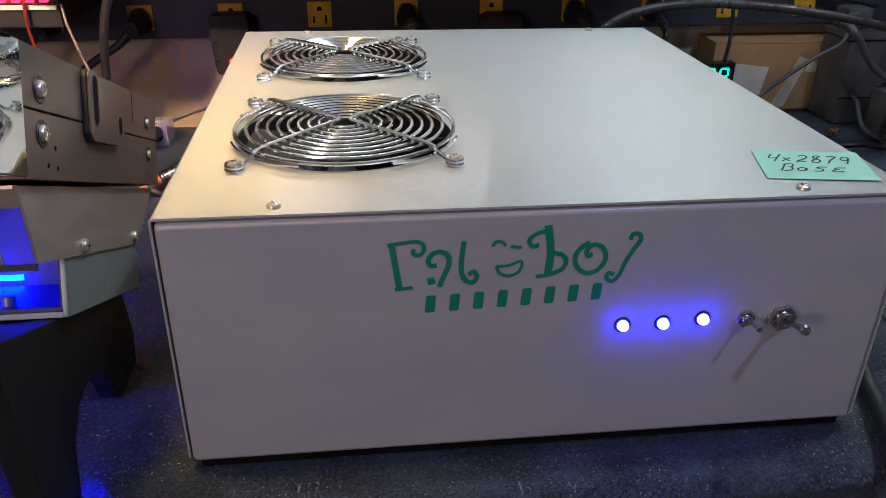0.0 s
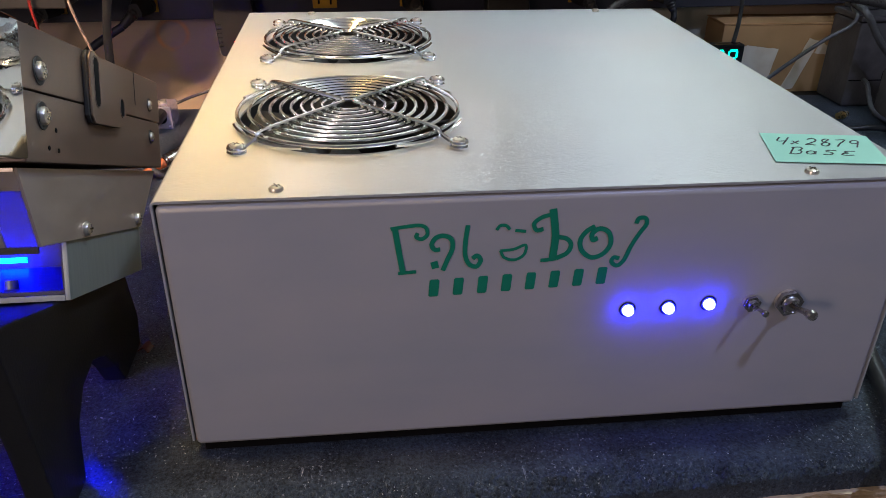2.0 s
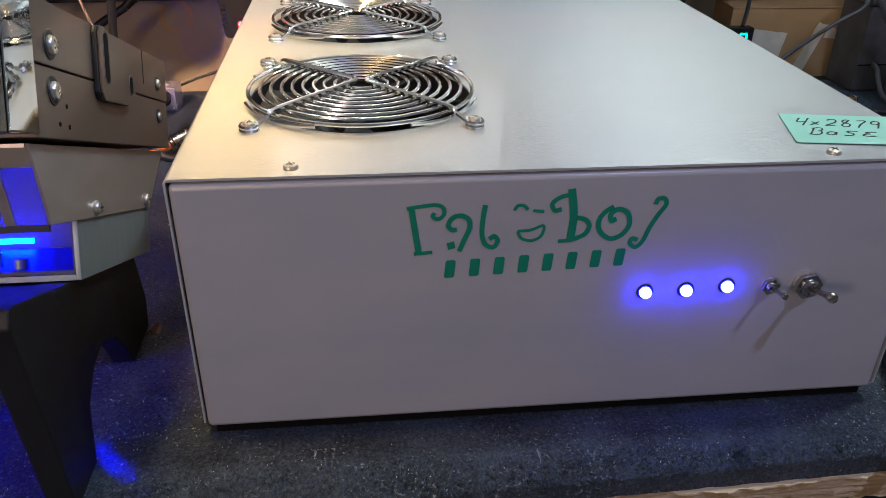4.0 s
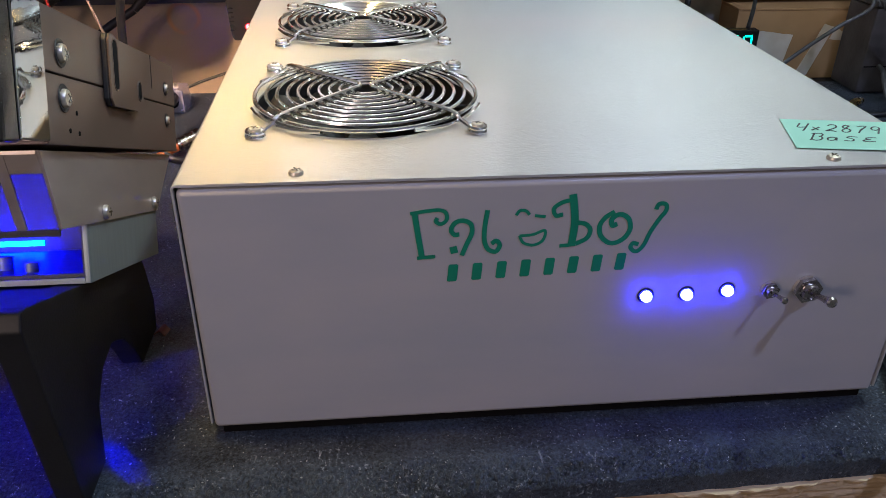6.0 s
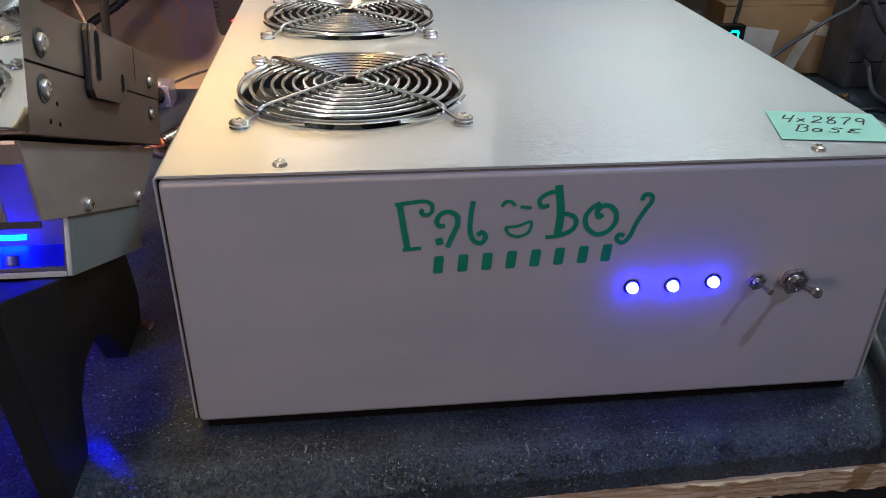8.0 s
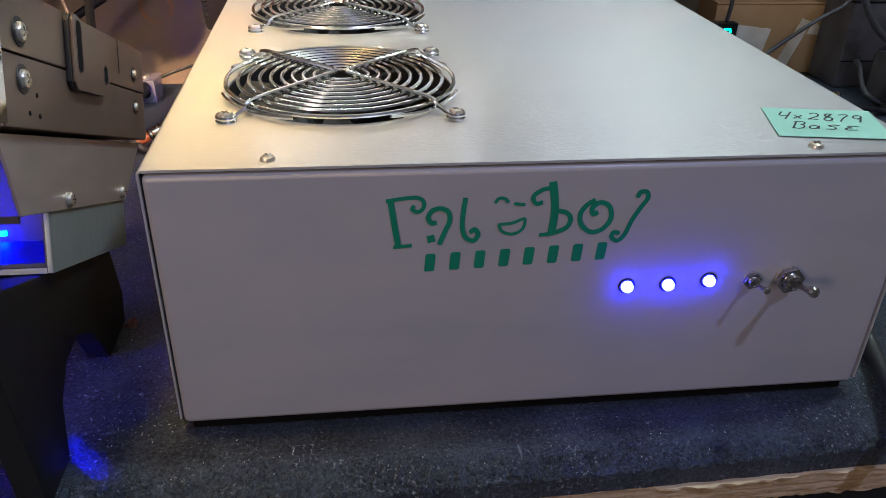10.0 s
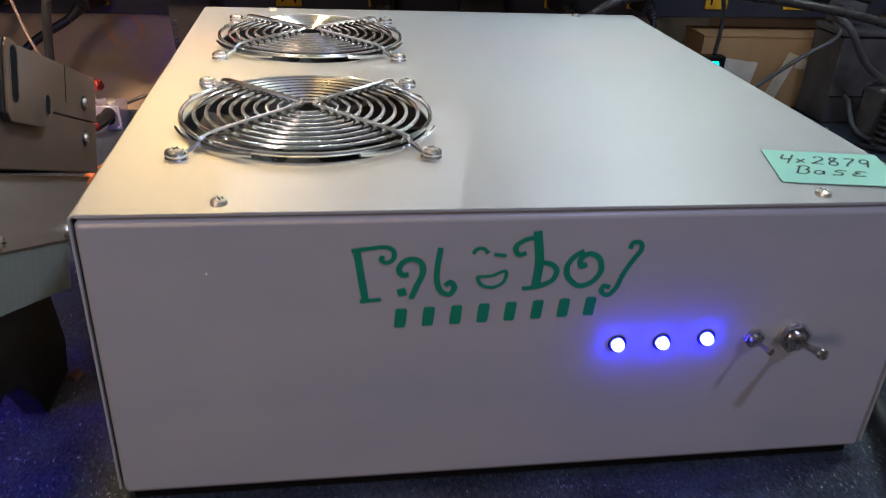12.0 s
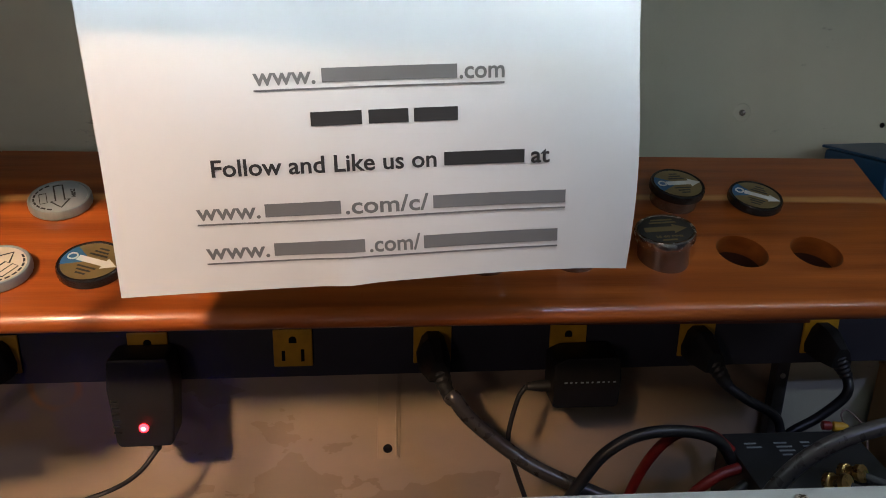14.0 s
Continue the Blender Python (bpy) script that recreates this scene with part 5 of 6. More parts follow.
            part("print_bar", moved(box(-0.0013, 0.0013, -0.0005, 0.0005, 0, 0.0002), pose(0.0136 * math.cos(t), 0.0136 * math.sin(t), z, 0, 0, math.degrees(t) + 90)), ink, f)


for x, y, up, face, spin, style, label in (
    (-0.0848, 0.0290, 0.0, "cream", 60, "silver", "silver meter element with a cream printed face"),
    (-0.0390, 0.0320, 0.0, "gold", -22, "black", "black-rimmed meter element with gold and blue face"),
    (0.0160, 0.0300, 0.0, "dark", 0, "black", "black meter element partly behind the paper sign"),
    (0.0660, 0.0330, 0.0, "dark", 10, "black", "black meter element partly behind the paper sign"),
    (0.1180, 0.0360, 0.0, "silver", 20, "black", "black-rimmed meter element with a pale face"),
    (0.1680, 0.0380, 0.009, "dark", 10, "steel", "meter element standing out on a clear body"),
    (0.2190, 0.0400, 0.009, "dark", 10, "steel", "meter element standing out on a clear body"),
    (0.2710, 0.0402, 0.013, "dark", -5, "steel", "raised meter element with a black and gold face"),
    (-0.1215, 0.0885, 0.0, "silver", 5, "silver", "silver meter element with a printed arrow"),
    (-0.0705, 0.0915, 0.0, "silver", -70, "silver", "silver meter element with a printed arrow"),
    (-0.0205, 0.0940, 0.0, "cream", 0, "silver", "pale meter element beside the paper sign"),
    (0.2987, 0.0963, 0.008, "gold", 5, "black", "black meter element standing out of its hole"),
    (0.3530, 0.0952, 0.0, "gold", -30, "black", "black-rimmed meter element with gold and blue face"),
):
    element(x, y, up + 0.0004, face, spin, style, label, (-6, -8) if up > 0.012 else (0, 0))


# ---- the paper sign, the shelf above and its light string ----
def sign():
    m = pose(0.0, 0.4030, 1.0790, 0, -3.2, 1.5)
    s = thing("paper_sign", m, "white printed paper sign hanging under the shelf", "sign")
    def hang(u, v):
        x, z = 0.2159 * u, 0.158 * v
        y = 0.0035 * math.sin(3.0 * u + 0.6) * (1 - v) + 0.0012 * math.sin(9 * u + 5 * v) - 0.0022 * math.exp(-((u - 0.44) ** 2 / 0.0016 + v * v / 0.008)) + 0.0012 * math.exp(-((u - 0.10 - 0.5 * v) ** 2 / 0.0006)) * v * (1 - v) - 0.003 * max(0.0, u - 0.93) * 14 * (0.4 + 0.6 * math.sin(7 * v))
        return (x + 0.0012 * math.sin(6 * v) * u * u + 0.0035 * u * v, y, z - 0.0010 * math.sin(6 * u) * (1 - v))
    part("paper", sheet(hang, 70, 44, 0.00012), PAPER, s)
    def press(bm, lift):
        """Lays print onto the curved paper."""
        for v in bm.verts:
            v.co.y = hang(v.co.x / 0.2159, v.co.z / 0.158)[1] - lift - (0.00012 if v.co.y < -0.00005 else 0.0)
        return bm
    def on(bm, x, z):
        return press(moved(bm, pose(x, 0, z, 90)), 0.0003)
    def bar(x0, x1, z0, z1):
        n = max(2, int((x1 - x0) / 0.004))
        return press(loft([[(x0 + (x1 - x0) * i / n, 0.0, z0), (x0 + (x1 - x0) * i / n, 0.0, z1), (x0 + (x1 - x0) * i / n, -0.0002, z1), (x0 + (x1 - x0) * i / n, -0.0002, z0)] for i in range(n + 1)]), 0.0003)
    def along(u, v):
        """From the printed page's ruler to the paper's own width at height v."""
        left, right = 222.0 - 70.0 * v / 0.085, 1107.0 + 37.0 * v / 0.085
        f = (u - left) / (right - left)
        return hang(f, v / 0.158)[0]
    rows = (
        (0.0850, PRINT_GREY, 435, 889, (("www.", 435, 545), (".com", 806, 889)), ((556, 802),)),
        (0.0680, PRINT, 0, 0, (), ((537, 628), (640, 712), (722, 802))),
        (0.0493, PRINT, 0, 0, (("Follow and Like us on", 366, 762), ("at", 934, 968)), ((776, 922),)),
        (0.0312, PRINT_GREY, 342, 996, (("www.", 342, 452), (".com/c/", 600, 748)), ((460, 592), (756, 996))),
        (0.0140, PRINT_GREY, 361, 982, (("www.", 361, 470), (".com/", 644, 734)), ((478, 636), (740, 982))),
    )
    for z, ink, u0, u1, words, bars in rows:
        def px(u):
            return along(u, z)
        for text, a, b in words:
            part("lettering", on(lettering(text, px(b) - px(a), 0.0072, 0.0002, 0.018), px(a), z), ink, s)
        for a, b in bars:
            part("print_bar", bar(px(a), px(b), z + 0.0002, z + 0.0058), ink, s)
        if u1:
            part("underline", bar(px(u0), px(u1), z - 0.0024, z - 0.0017), ink, s)


sign()


def shelf():
    s = thing("overhead_shelf", pose(0, 0, 1.240), "brown wooden shelf over the bench", "shelf")
    part("board", box(-0.60, 0.95, 0.330, 0.6795, 0.0, 0.018, 0.002), SHELF, s)
    part("cleat", box(-0.60, 0.95, 0.394, 0.402, -0.012, -0.0002, 0.001), SHELF, s)


shelf()


def light_string():
    s = thing("light_string", pose(0, 0.360, 1.2395), "string of cool white lights under the shelf", "light string")
    part("rail", box(-0.16, 0.86, -0.010, 0.010, -0.0160, -0.0003, 0.0015), BLACK, s)
    rnd = random.Random(11)
    bulb = None
    x = -0.118
    k = 0
    # bulbs beyond 0.56 are added, unseen, to brighten the clutter at that end
    while x < 0.82:
        m = pose(x + rnd.uniform(-0.004, 0.004), rnd.uniform(-0.006, 0.006), -0.0162, 180)
        if bulb is None:
            bulb = part("bulb", lathe([(0.0022, 0.0), (0.0021, 0.0018), (0.0017, 0.0030), (0.0008, 0.0036), (0.0002, 0.0037)], 12), LED_WHITE, s, "glowing white bulb")
            bulb.matrix_basis = m
        else:
            part_like(bulb, s, m)
        x += 0.0152 if k % 2 else 0.0198
        k += 1


light_string()


# ---- clutter beside the stack ----
def meter_case():
    c = thing("panel_meter", pose(-0.261, 0.455, 0.9885), "dark panel meter case with a glowing red display", "panel meter")
    part("case", box(-0.10, 0.088, 0.0, 0.14, 0.0, 0.042, 0.002), BLACK, c)
    part("bezel", box(0.030, 0.086, -0.003, -0.0002, 0.0165, 0.0205, 0.0006), WHITE_PLASTIC, c, "white lower bezel")
    part("window", box(0.032, 0.085, -0.0016, -0.0002, 0.0215, 0.0400, 0.0004), DARK_RED, c)
    for i, d in enumerate((0.036, 0.048, 0.060, 0.072)):
        for q, (xx, zz, w, h) in enumerate(((0.0, 0.0130, 0.0070, 0.0016), (0.0, 0.0070, 0.0070, 0.0016), (0.0, 0.0010, 0.0070, 0.0016), (-0.0036, 0.0100, 0.0016, 0.0050), (0.0036, 0.0040, 0.0016, 0.0050))):
            part("segment", box(d + xx + 0.004 - w / 2, d + xx + 0.004 + w / 2, -0.0020, -0.0017, 0.0228 + zz - h / 2, 0.0228 + zz + h / 2), DIGIT_RED, c)


meter_case()


def wire_spool():
    s = thing("wire_spool", pose(-0.172, 0.478, 1.0355, 6, 4, 0), "black spool wound with dark red wire", "wire spool")
    part("lower_flange", lathe([(0.056, 0.0), (0.058, 0.0015), (0.056, 0.0035), (0.030, 0.0036)], 40), BLACK_SHINE, s)
    turns = []
    for k in range(11):
        turns.append(moved(ring((0, 0), 0.0500 - 0.0035 * abs(k - 4) / 4 + 0.0009 * (k % 2), 0.0024, 48, 8), pose(0.0, 0.0, 0.0062 + 0.0043 * k, 0.8 * math.sin(k), 0.9 * math.cos(2 * k), 0)))
    w = part("winding", lathe([(0.047, 0.0037), (0.046, 0.052)], 40), DARK_RED, s, "dark red wire winding")
    for t in turns:
        part("wire_turn", t, DARK_RED, w)
    u = part("upper_flange", lathe([(0.030, 0.0530), (0.056, 0.0532), (0.058, 0.0550), (0.056, 0.0568), (0.012, 0.0570)], 40), BLACK_SHINE, s)
    part("label", lathe([(0.050, 0.0571), (0.050, 0.0574), (0.0125, 0.0574)], 40), WHITE_FACE, u, "white round label")


wire_spool()


def terminal_block():
    t = thing("terminal_block", pose(-0.124, 0.484, MAT_Z, 0, 0, -4), "plated two-way cable terminal block on the mat", "terminal block")
    part("body", box(-0.021, 0.021, 0.0, 0.026, 0.0, 0.0235, 0.0012), TERMINAL, t, "plated metal block")
    for x in (-0.010, 0.010):
        part("bore", moved(lathe([(0.0062, 0), (0.0062, 0.0004), (0.0003, 0.0004)], 20), pose(x, 0.0001, 0.0115, 90)), GAP, t)
        part("set_screw", moved(lathe([(0.0042, 0), (0.0042, 0.0022), (0.0034, 0.0030), (0.0020, 0.0022), (0.0003, 0.0022)], 16), pose(x, 0.012, 0.0234)), STEEL, t)
    cable("supply_cable", [(-0.113, 0.483, 0.8795), (-0.114, 0.468, 0.8785), (-0.124, 0.452, 0.8755), (-0.146, 0.435, 0.8690), (-0.19, 0.420, 0.8690), (-0.26, 0.40, 0.8690)], 0.0052, RED_WIRE, "thick red supply cable into the terminal block")
    solid("cable_sleeve", tube([(-0.1128, 0.4812, 0.8797), (-0.114, 0.469, 0.8787), (-0.120, 0.457, 0.8765)], 0.0062, 10, 5), CABLE, ORIGIN, "black sleeve on the red supply cable", "cable sleeve")
    loop = [(-0.133, 0.483, 0.8795), (-0.133, 0.470, 0.8800), (-0.148, 0.462, 0.8830), (-0.160, 0.474, 0.8900), (-0.156, 0.496, 0.8960), (-0.140, 0.508, 0.8990), (-0.124, 0.506, 0.9000), (-0.150, 0.515, 0.8900), (-0.185, 0.500, 0.8760), (-0.24, 0.47, 0.8740)]
    cable("supply_cable", loop, 0.0050, RED_WIRE, "red cable looped over the terminal block")
    cable("thin_wire", [(-0.201, 0.450, 1.012), (-0.200, 0.447, 0.984), (-0.185, 0.446, 0.925), (-0.135, 0.470, 0.8860), (-0.133, 0.482, 0.8830)], 0.0014, RED_WIRE, "thin red wire down to the terminal block")
    cable("thin_wire", [(-0.170, 0.451, 1.010), (-0.166, 0.446, 0.990), (-0.156, 0.445, 0.955), (-0.140, 0.452, 0.900), (-0.150, 0.43, 0.866)], 0.0012, WHITE_WIRE, "thin pale wire below the panel meter")


terminal_block()


def coax_lead():
    c = thing("coax_connector", pose(-0.080, 0.376, MAT_Z + 0.0115, 0, -8, 48), "silver coax connector with an orange boot", "connector")
    def along(bm):
        return moved(bm, pose(0, 0, 0, -90, 0, -90))
    part("barrel", along(lathe([(0.0050, -0.012), (0.0052, -0.010), (0.0064, -0.0095), (0.0066, 0.003), (0.0056, 0.0035), (0.0056, 0.006), (0.0070, 0.0065), (0.0070, 0.0125), (0.0048, 0.013)], 20)), NICKEL, c, "knurled silver barrel")
    part("boot", along(lathe([(0.0034, -0.026), (0.0046, -0.013)], 16)), ORANGE_WIRE, c)
    cable("coax_cable", [(-0.0965, 0.3580, 0.8712), (-0.101, 0.350, 0.8685), (-0.102, 0.335, 0.8680), (-0.100, 0.310, 0.8675), (-0.108, 0.27, 0.8675)], 0.0040, ORANGE_WIRE, "orange coax cable on the mat")
    cable("coax_cable", [(-0.0718, 0.3855, 0.8755), (-0.058, 0.396, 0.8750), (-0.035, 0.405, 0.8690), (-0.01, 0.415, 0.8670)], 0.0034, DARK_RED, "dark red lead from the connector towards the amplifier")


coax_lead()
cable("hanging_cable", [(-0.055, 0.350, 1.2395), (-0.066, 0.355, 1.150), (-0.092, 0.360, 1.060), (-0.110, 0.360, 1.008), (-0.116, 0.360, 0.945), (-0.110, 0.359, 0.903), (-0.104, 0.358, 0.880), (-0.090, 0.354, 0.8665), (-0.068, 0.348, 0.8663), (-0.040, 0.344, 0.8663), (-0.01, 0.350, 0.8663)], 0.0034, CABLE, "black cable hanging down to the mat")


# ---- clutter at the other side ----
def supply_unit():
    u = thing("power_supply", pose(0.420, 0.478, MAT_Z), "black power supply case with small print", "power supply")
    prof = [(-0.055, 0.0), (-0.055, 0.050), (-0.030, 0.068), (0.042, 0.0745), (0.046, 0.0705), (0.046, 0.0)]
    part("case", prism(prof, -0.086, 0.004, "x", 0.0015), BLACK, u, "black plastic case")
    rnd = random.Random(3)
    slope = pose(0.0, 0.006, 0.0713, math.degrees(math.atan2(0.0065, 0.072)))
    for x0, n in ((-0.076, 2), (-0.056, 4), (-0.038, 3)):
        for k in range(n):
            w = rnd.uniform(0.006, 0.013)
            part("print_bar", moved(box(x0, x0 + w, 0.024 - 0.0040 * k, 0.0253 - 0.0040 * k, 0.0, 0.0003), slope), SILVER_FACE, u)
    for x, y in ((-0.0420, -0.0085), (-0.0270, 0.0005)):
        part("terminal", moved(lathe([(0.0046, 0), (0.0046, 0.003), (0.0034, 0.0035), (0.0034, 0.008), (0.0044, 0.0085), (0.0044, 0.0110), (0.0018, 0.0115)], 12), pose(x, y, 0.0705, 62, 0, 24) @ Matrix.Diagonal((1.25, 1.25, 1.25, 1))), BRASS, u, "brass terminal")
        part("lead", tube([(x + 0.003, y - 0.004, 0.0735), (x + 0.010, y - 0.013, 0.0745), (x + 0.022, y - 0.026, 0.0715), (x + 0.036, y - 0.050, 0.050), (x + 0.044, y - 0.060, 0.004)], 0.0023, 12, 6), CABLE_GREY, u, "thin grey lead from a terminal")
    cable("supply_cable", [(0.334, 0.500, 0.928), (0.321, 0.500, 0.945), (0.298, 0.500, 0.952), (0.270, 0.500, 0.950), (0.250, 0.500, 0.938), (0.238, 0.500, 0.921), (0.225, 0.498, 0.898), (0.215, 0.49, 0.868)], 0.0038, CABLE, "black cable arching from the power supply")
    cable("supply_cable", [(0.334, 0.505, 0.934), (0.322, 0.506, 0.944), (0.310, 0.508, 0.947), (0.298, 0.514, 0.940), (0.288, 0.521, 0.920), (0.280, 0.525, 0.895), (0.274, 0.526, 0.868)], 0.0034, RED_WIRE, "red cable from the power supply")
    cable("supply_cable", [(0.334, 0.492, 0.930), (0.318, 0.490, 0.925), (0.300, 0.488, 0.910), (0.285, 0.485, 0.890), (0.275, 0.48, 0.868)], 0.0034, RED_WIRE, "red cable down behind the amplifier")
    cable("supply_cable", [(0.334, 0.482, 0.925), (0.322, 0.478, 0.918), (0.306, 0.474, 0.903), (0.296, 0.47, 0.885), (0.290, 0.466, 0.868)], 0.0034, CABLE, "black cable down behind the amplifier")
    j = thing("wire_joint", pose(0.4095, 0.5200, MAT_Z + 0.0780), "red and yellow crimped wire joint lying on the power supply", "connector")
    part("red_sleeve", moved(lathe([(0.0020, 0), (0.0030, 0.0006), (0.0031, 0.0050), (0.0024, 0.0062), (0.0003, 0.0063)], 14), pose(-0.0060, 0.0016, 0, 0, 90, -14)), RED_WIRE, j, "red insulating sleeve")
    part("yellow_sleeve", moved(lathe([(0.0022, 0), (0.0033, 0.0006), (0.0033, 0.0066), (0.0022, 0.0100), (0.0003, 0.0101)], 14), pose(0.0005, -0.0001, 0, 0, 90, -14)), YELLOW, j, "yellow insulating sleeve")
    part("wire", tube([(0.0104, -0.0026, 0.0), (0.0075, 0.0006, 0.0040), (0.0070, 0.0022, 0.0085), (0.0115, 0.0034, 0.0098), (0.0175, -0.0016, 0.0050), (0.0212, -0.0060, -0.0010), (0.0240, -0.0090, -0.0200)], 0.0006, 8, 6), WHITE_WIRE, j, "thin looped wire")
    p = thing("barrel_plug", pose(0.222, 0.500, MAT_Z), "black round plug standing behind the amplifier", "plug")
    part("body", lathe([(0.012, 0.0), (0.012, 0.026), (0.010, 0.030), (0.006, 0.031), (0.005, 0.042), (0.0005, 0.042)], 20), BLACK, p)


supply_unit()
cable("coax_cable", [(0.265, 0.405, 0.880), (0.285, 0.405, 0.935), (0.300, 0.405, 0.970), (0.314, 0.405, 0.990), (0.334, 0.405, 1.003), (0.362, 0.405, 1.011), (0.405, 0.406, 1.014), (0.440, 0.407, 1.013), (0.510, 0.408, 1.006), (0.60, 0.41, 0.990), (0.72, 0.42, 0.955), (0.84, 0.42, 0.90)], 0.0042, CABLE_SHINE, "thick dark coax cable arching over the amplifier")


def voltmeter():
    v = thing("voltmeter", pose(0.460, 0.470, MAT_Z), "small black voltmeter with glowing green digits", "voltmeter")
    part("base", box(-0.0235, 0.0235, 0.001, 0.026, 0.0, 0.0490, 0.002), BLACK, v, "dark case under the display")
    b = part("bezel", box(-0.0245, 0.0245, 0.0, 0.012, 0.0495, 0.0800, 0.0012), BLACK_SHINE, v, "black display bezel")
    def digit(x, on, h=0.0165, w=0.0085):
        z0 = 0.0575
        t = 0.0021
        spots = {"a": (0, h, w, t), "g": (0, h / 2, w, t), "d": (0, 0, w, t), "f": (-w / 2, h * 0.75, t, h * 0.42), "b": (w / 2, h * 0.75, t, h * 0.42), "e": (-w / 2, h * 0.25, t, h * 0.42), "c": (w / 2, h * 0.25, t, h * 0.42)}
        for q in on:
            sx, sz, sw, sh = spots[q]
            lean = 0.10 * sz
            part("segment", box(x + sx + lean - sw / 2 * 0.9, x + sx + lean + sw / 2 * 0.9, -0.0006, -0.0002, z0 + sz - sh / 2, z0 + sz + sh / 2, 0.0), DIGIT_GREEN, b)
    digit(-0.0165, "bc")
    digit(-0.0035, "abgcd")
    digit(0.0115, "abgcdf")
    part("segment", box(0.0028, 0.0048, -0.0006, -0.0002, 0.0565, 0.0585), DIGIT_GREEN, b)
    cable("meter_lead", [(0.476, 0.480, 0.9425), (0.488, 0.500, 0.958), (0.500, 0.525, 0.975), (0.51, 0.55, 0.985)], 0.0022, CABLE, "thin black lead behind the voltmeter")


voltmeter()


def back_boards():
    b = thing("pale_board", pose(0.432, 0.6135, MAT_Z + 0.0003), "dirty white board standing against the wall panel", "board")
    part("sheet", box(0.0, 0.100, 0.0, 0.0050, 0.0, 0.0920, 0.0008), WALL, b)
    part("capping", box(-0.0003, 0.1003, -0.0004, 0.0054, 0.0923, 0.0950, 0.0006), WALL, b)
    p = thing("batten", pose(0.419, 0.608, MAT_Z + 0.0003), "narrow dark brown upright batten on the wall panel", "batten")
    part("strip", box(0.0, 0.0105, 0.0, 0.0100, 0.0, 0.0965, 0.0010), CASE_GREY, p)
    part("screw", moved(pan_screw(0.0022, 0.0014), pose(0.0052, -0.0001, 0.070, 90)), STEEL, p)


back_boards()


def carton():
    c = thing("cardboard_box", pose(0.594, 0.578, MAT_Z), "brown cardboard box with strips of clear tape", "box")
    part("body", box(-0.092, 0.070, -0.018, 0.030, 0.0, 0.079, 0.0012), CARD, c)
    part("top_flap", box(-0.0925, 0.0705, -0.0185, 0.030, 0.0795, 0.0815, 0.0004), CARD, c)
    def torn(poly, seed):
        """A torn strip of tape with a ragged outline."""
        out = []
        for k, a in enumerate(poly):
            b = poly[(k + 1) % len(poly)]
            for i in range(6):
                q = Vector(a).lerp(Vector(b), i / 6)
                out.append((q.x + 0.0016 * noise.noise(Vector((q.x * 300, q.y * 300, seed))), q.y + 0.0016 * noise.noise(Vector((q.x * 300, q.y * 300, seed + 9)))))
        return prism(out, -0.0187, -0.0182, "y")
    part("tape", torn([(-0.080, 0.004), (-0.030, 0.004), (-0.022, 0.052), (-0.060, 0.056), (-0.080, 0.048)], 1.0), TAPE, c, "torn whitish tape")
    part("tape", torn([(-0.010, 0.004), (0.006, 0.004), (0.026, 0.060), (0.014, 0.064)], 3.0), TAPE, c, "torn whitish tape")
    part("tape", torn([(0.024, 0.046), (0.066, 0.042), (0.066, 0.056), (0.040, 0.054), (0.028, 0.060)], 5.0), TAPE, c, "torn whitish tape")


carton()


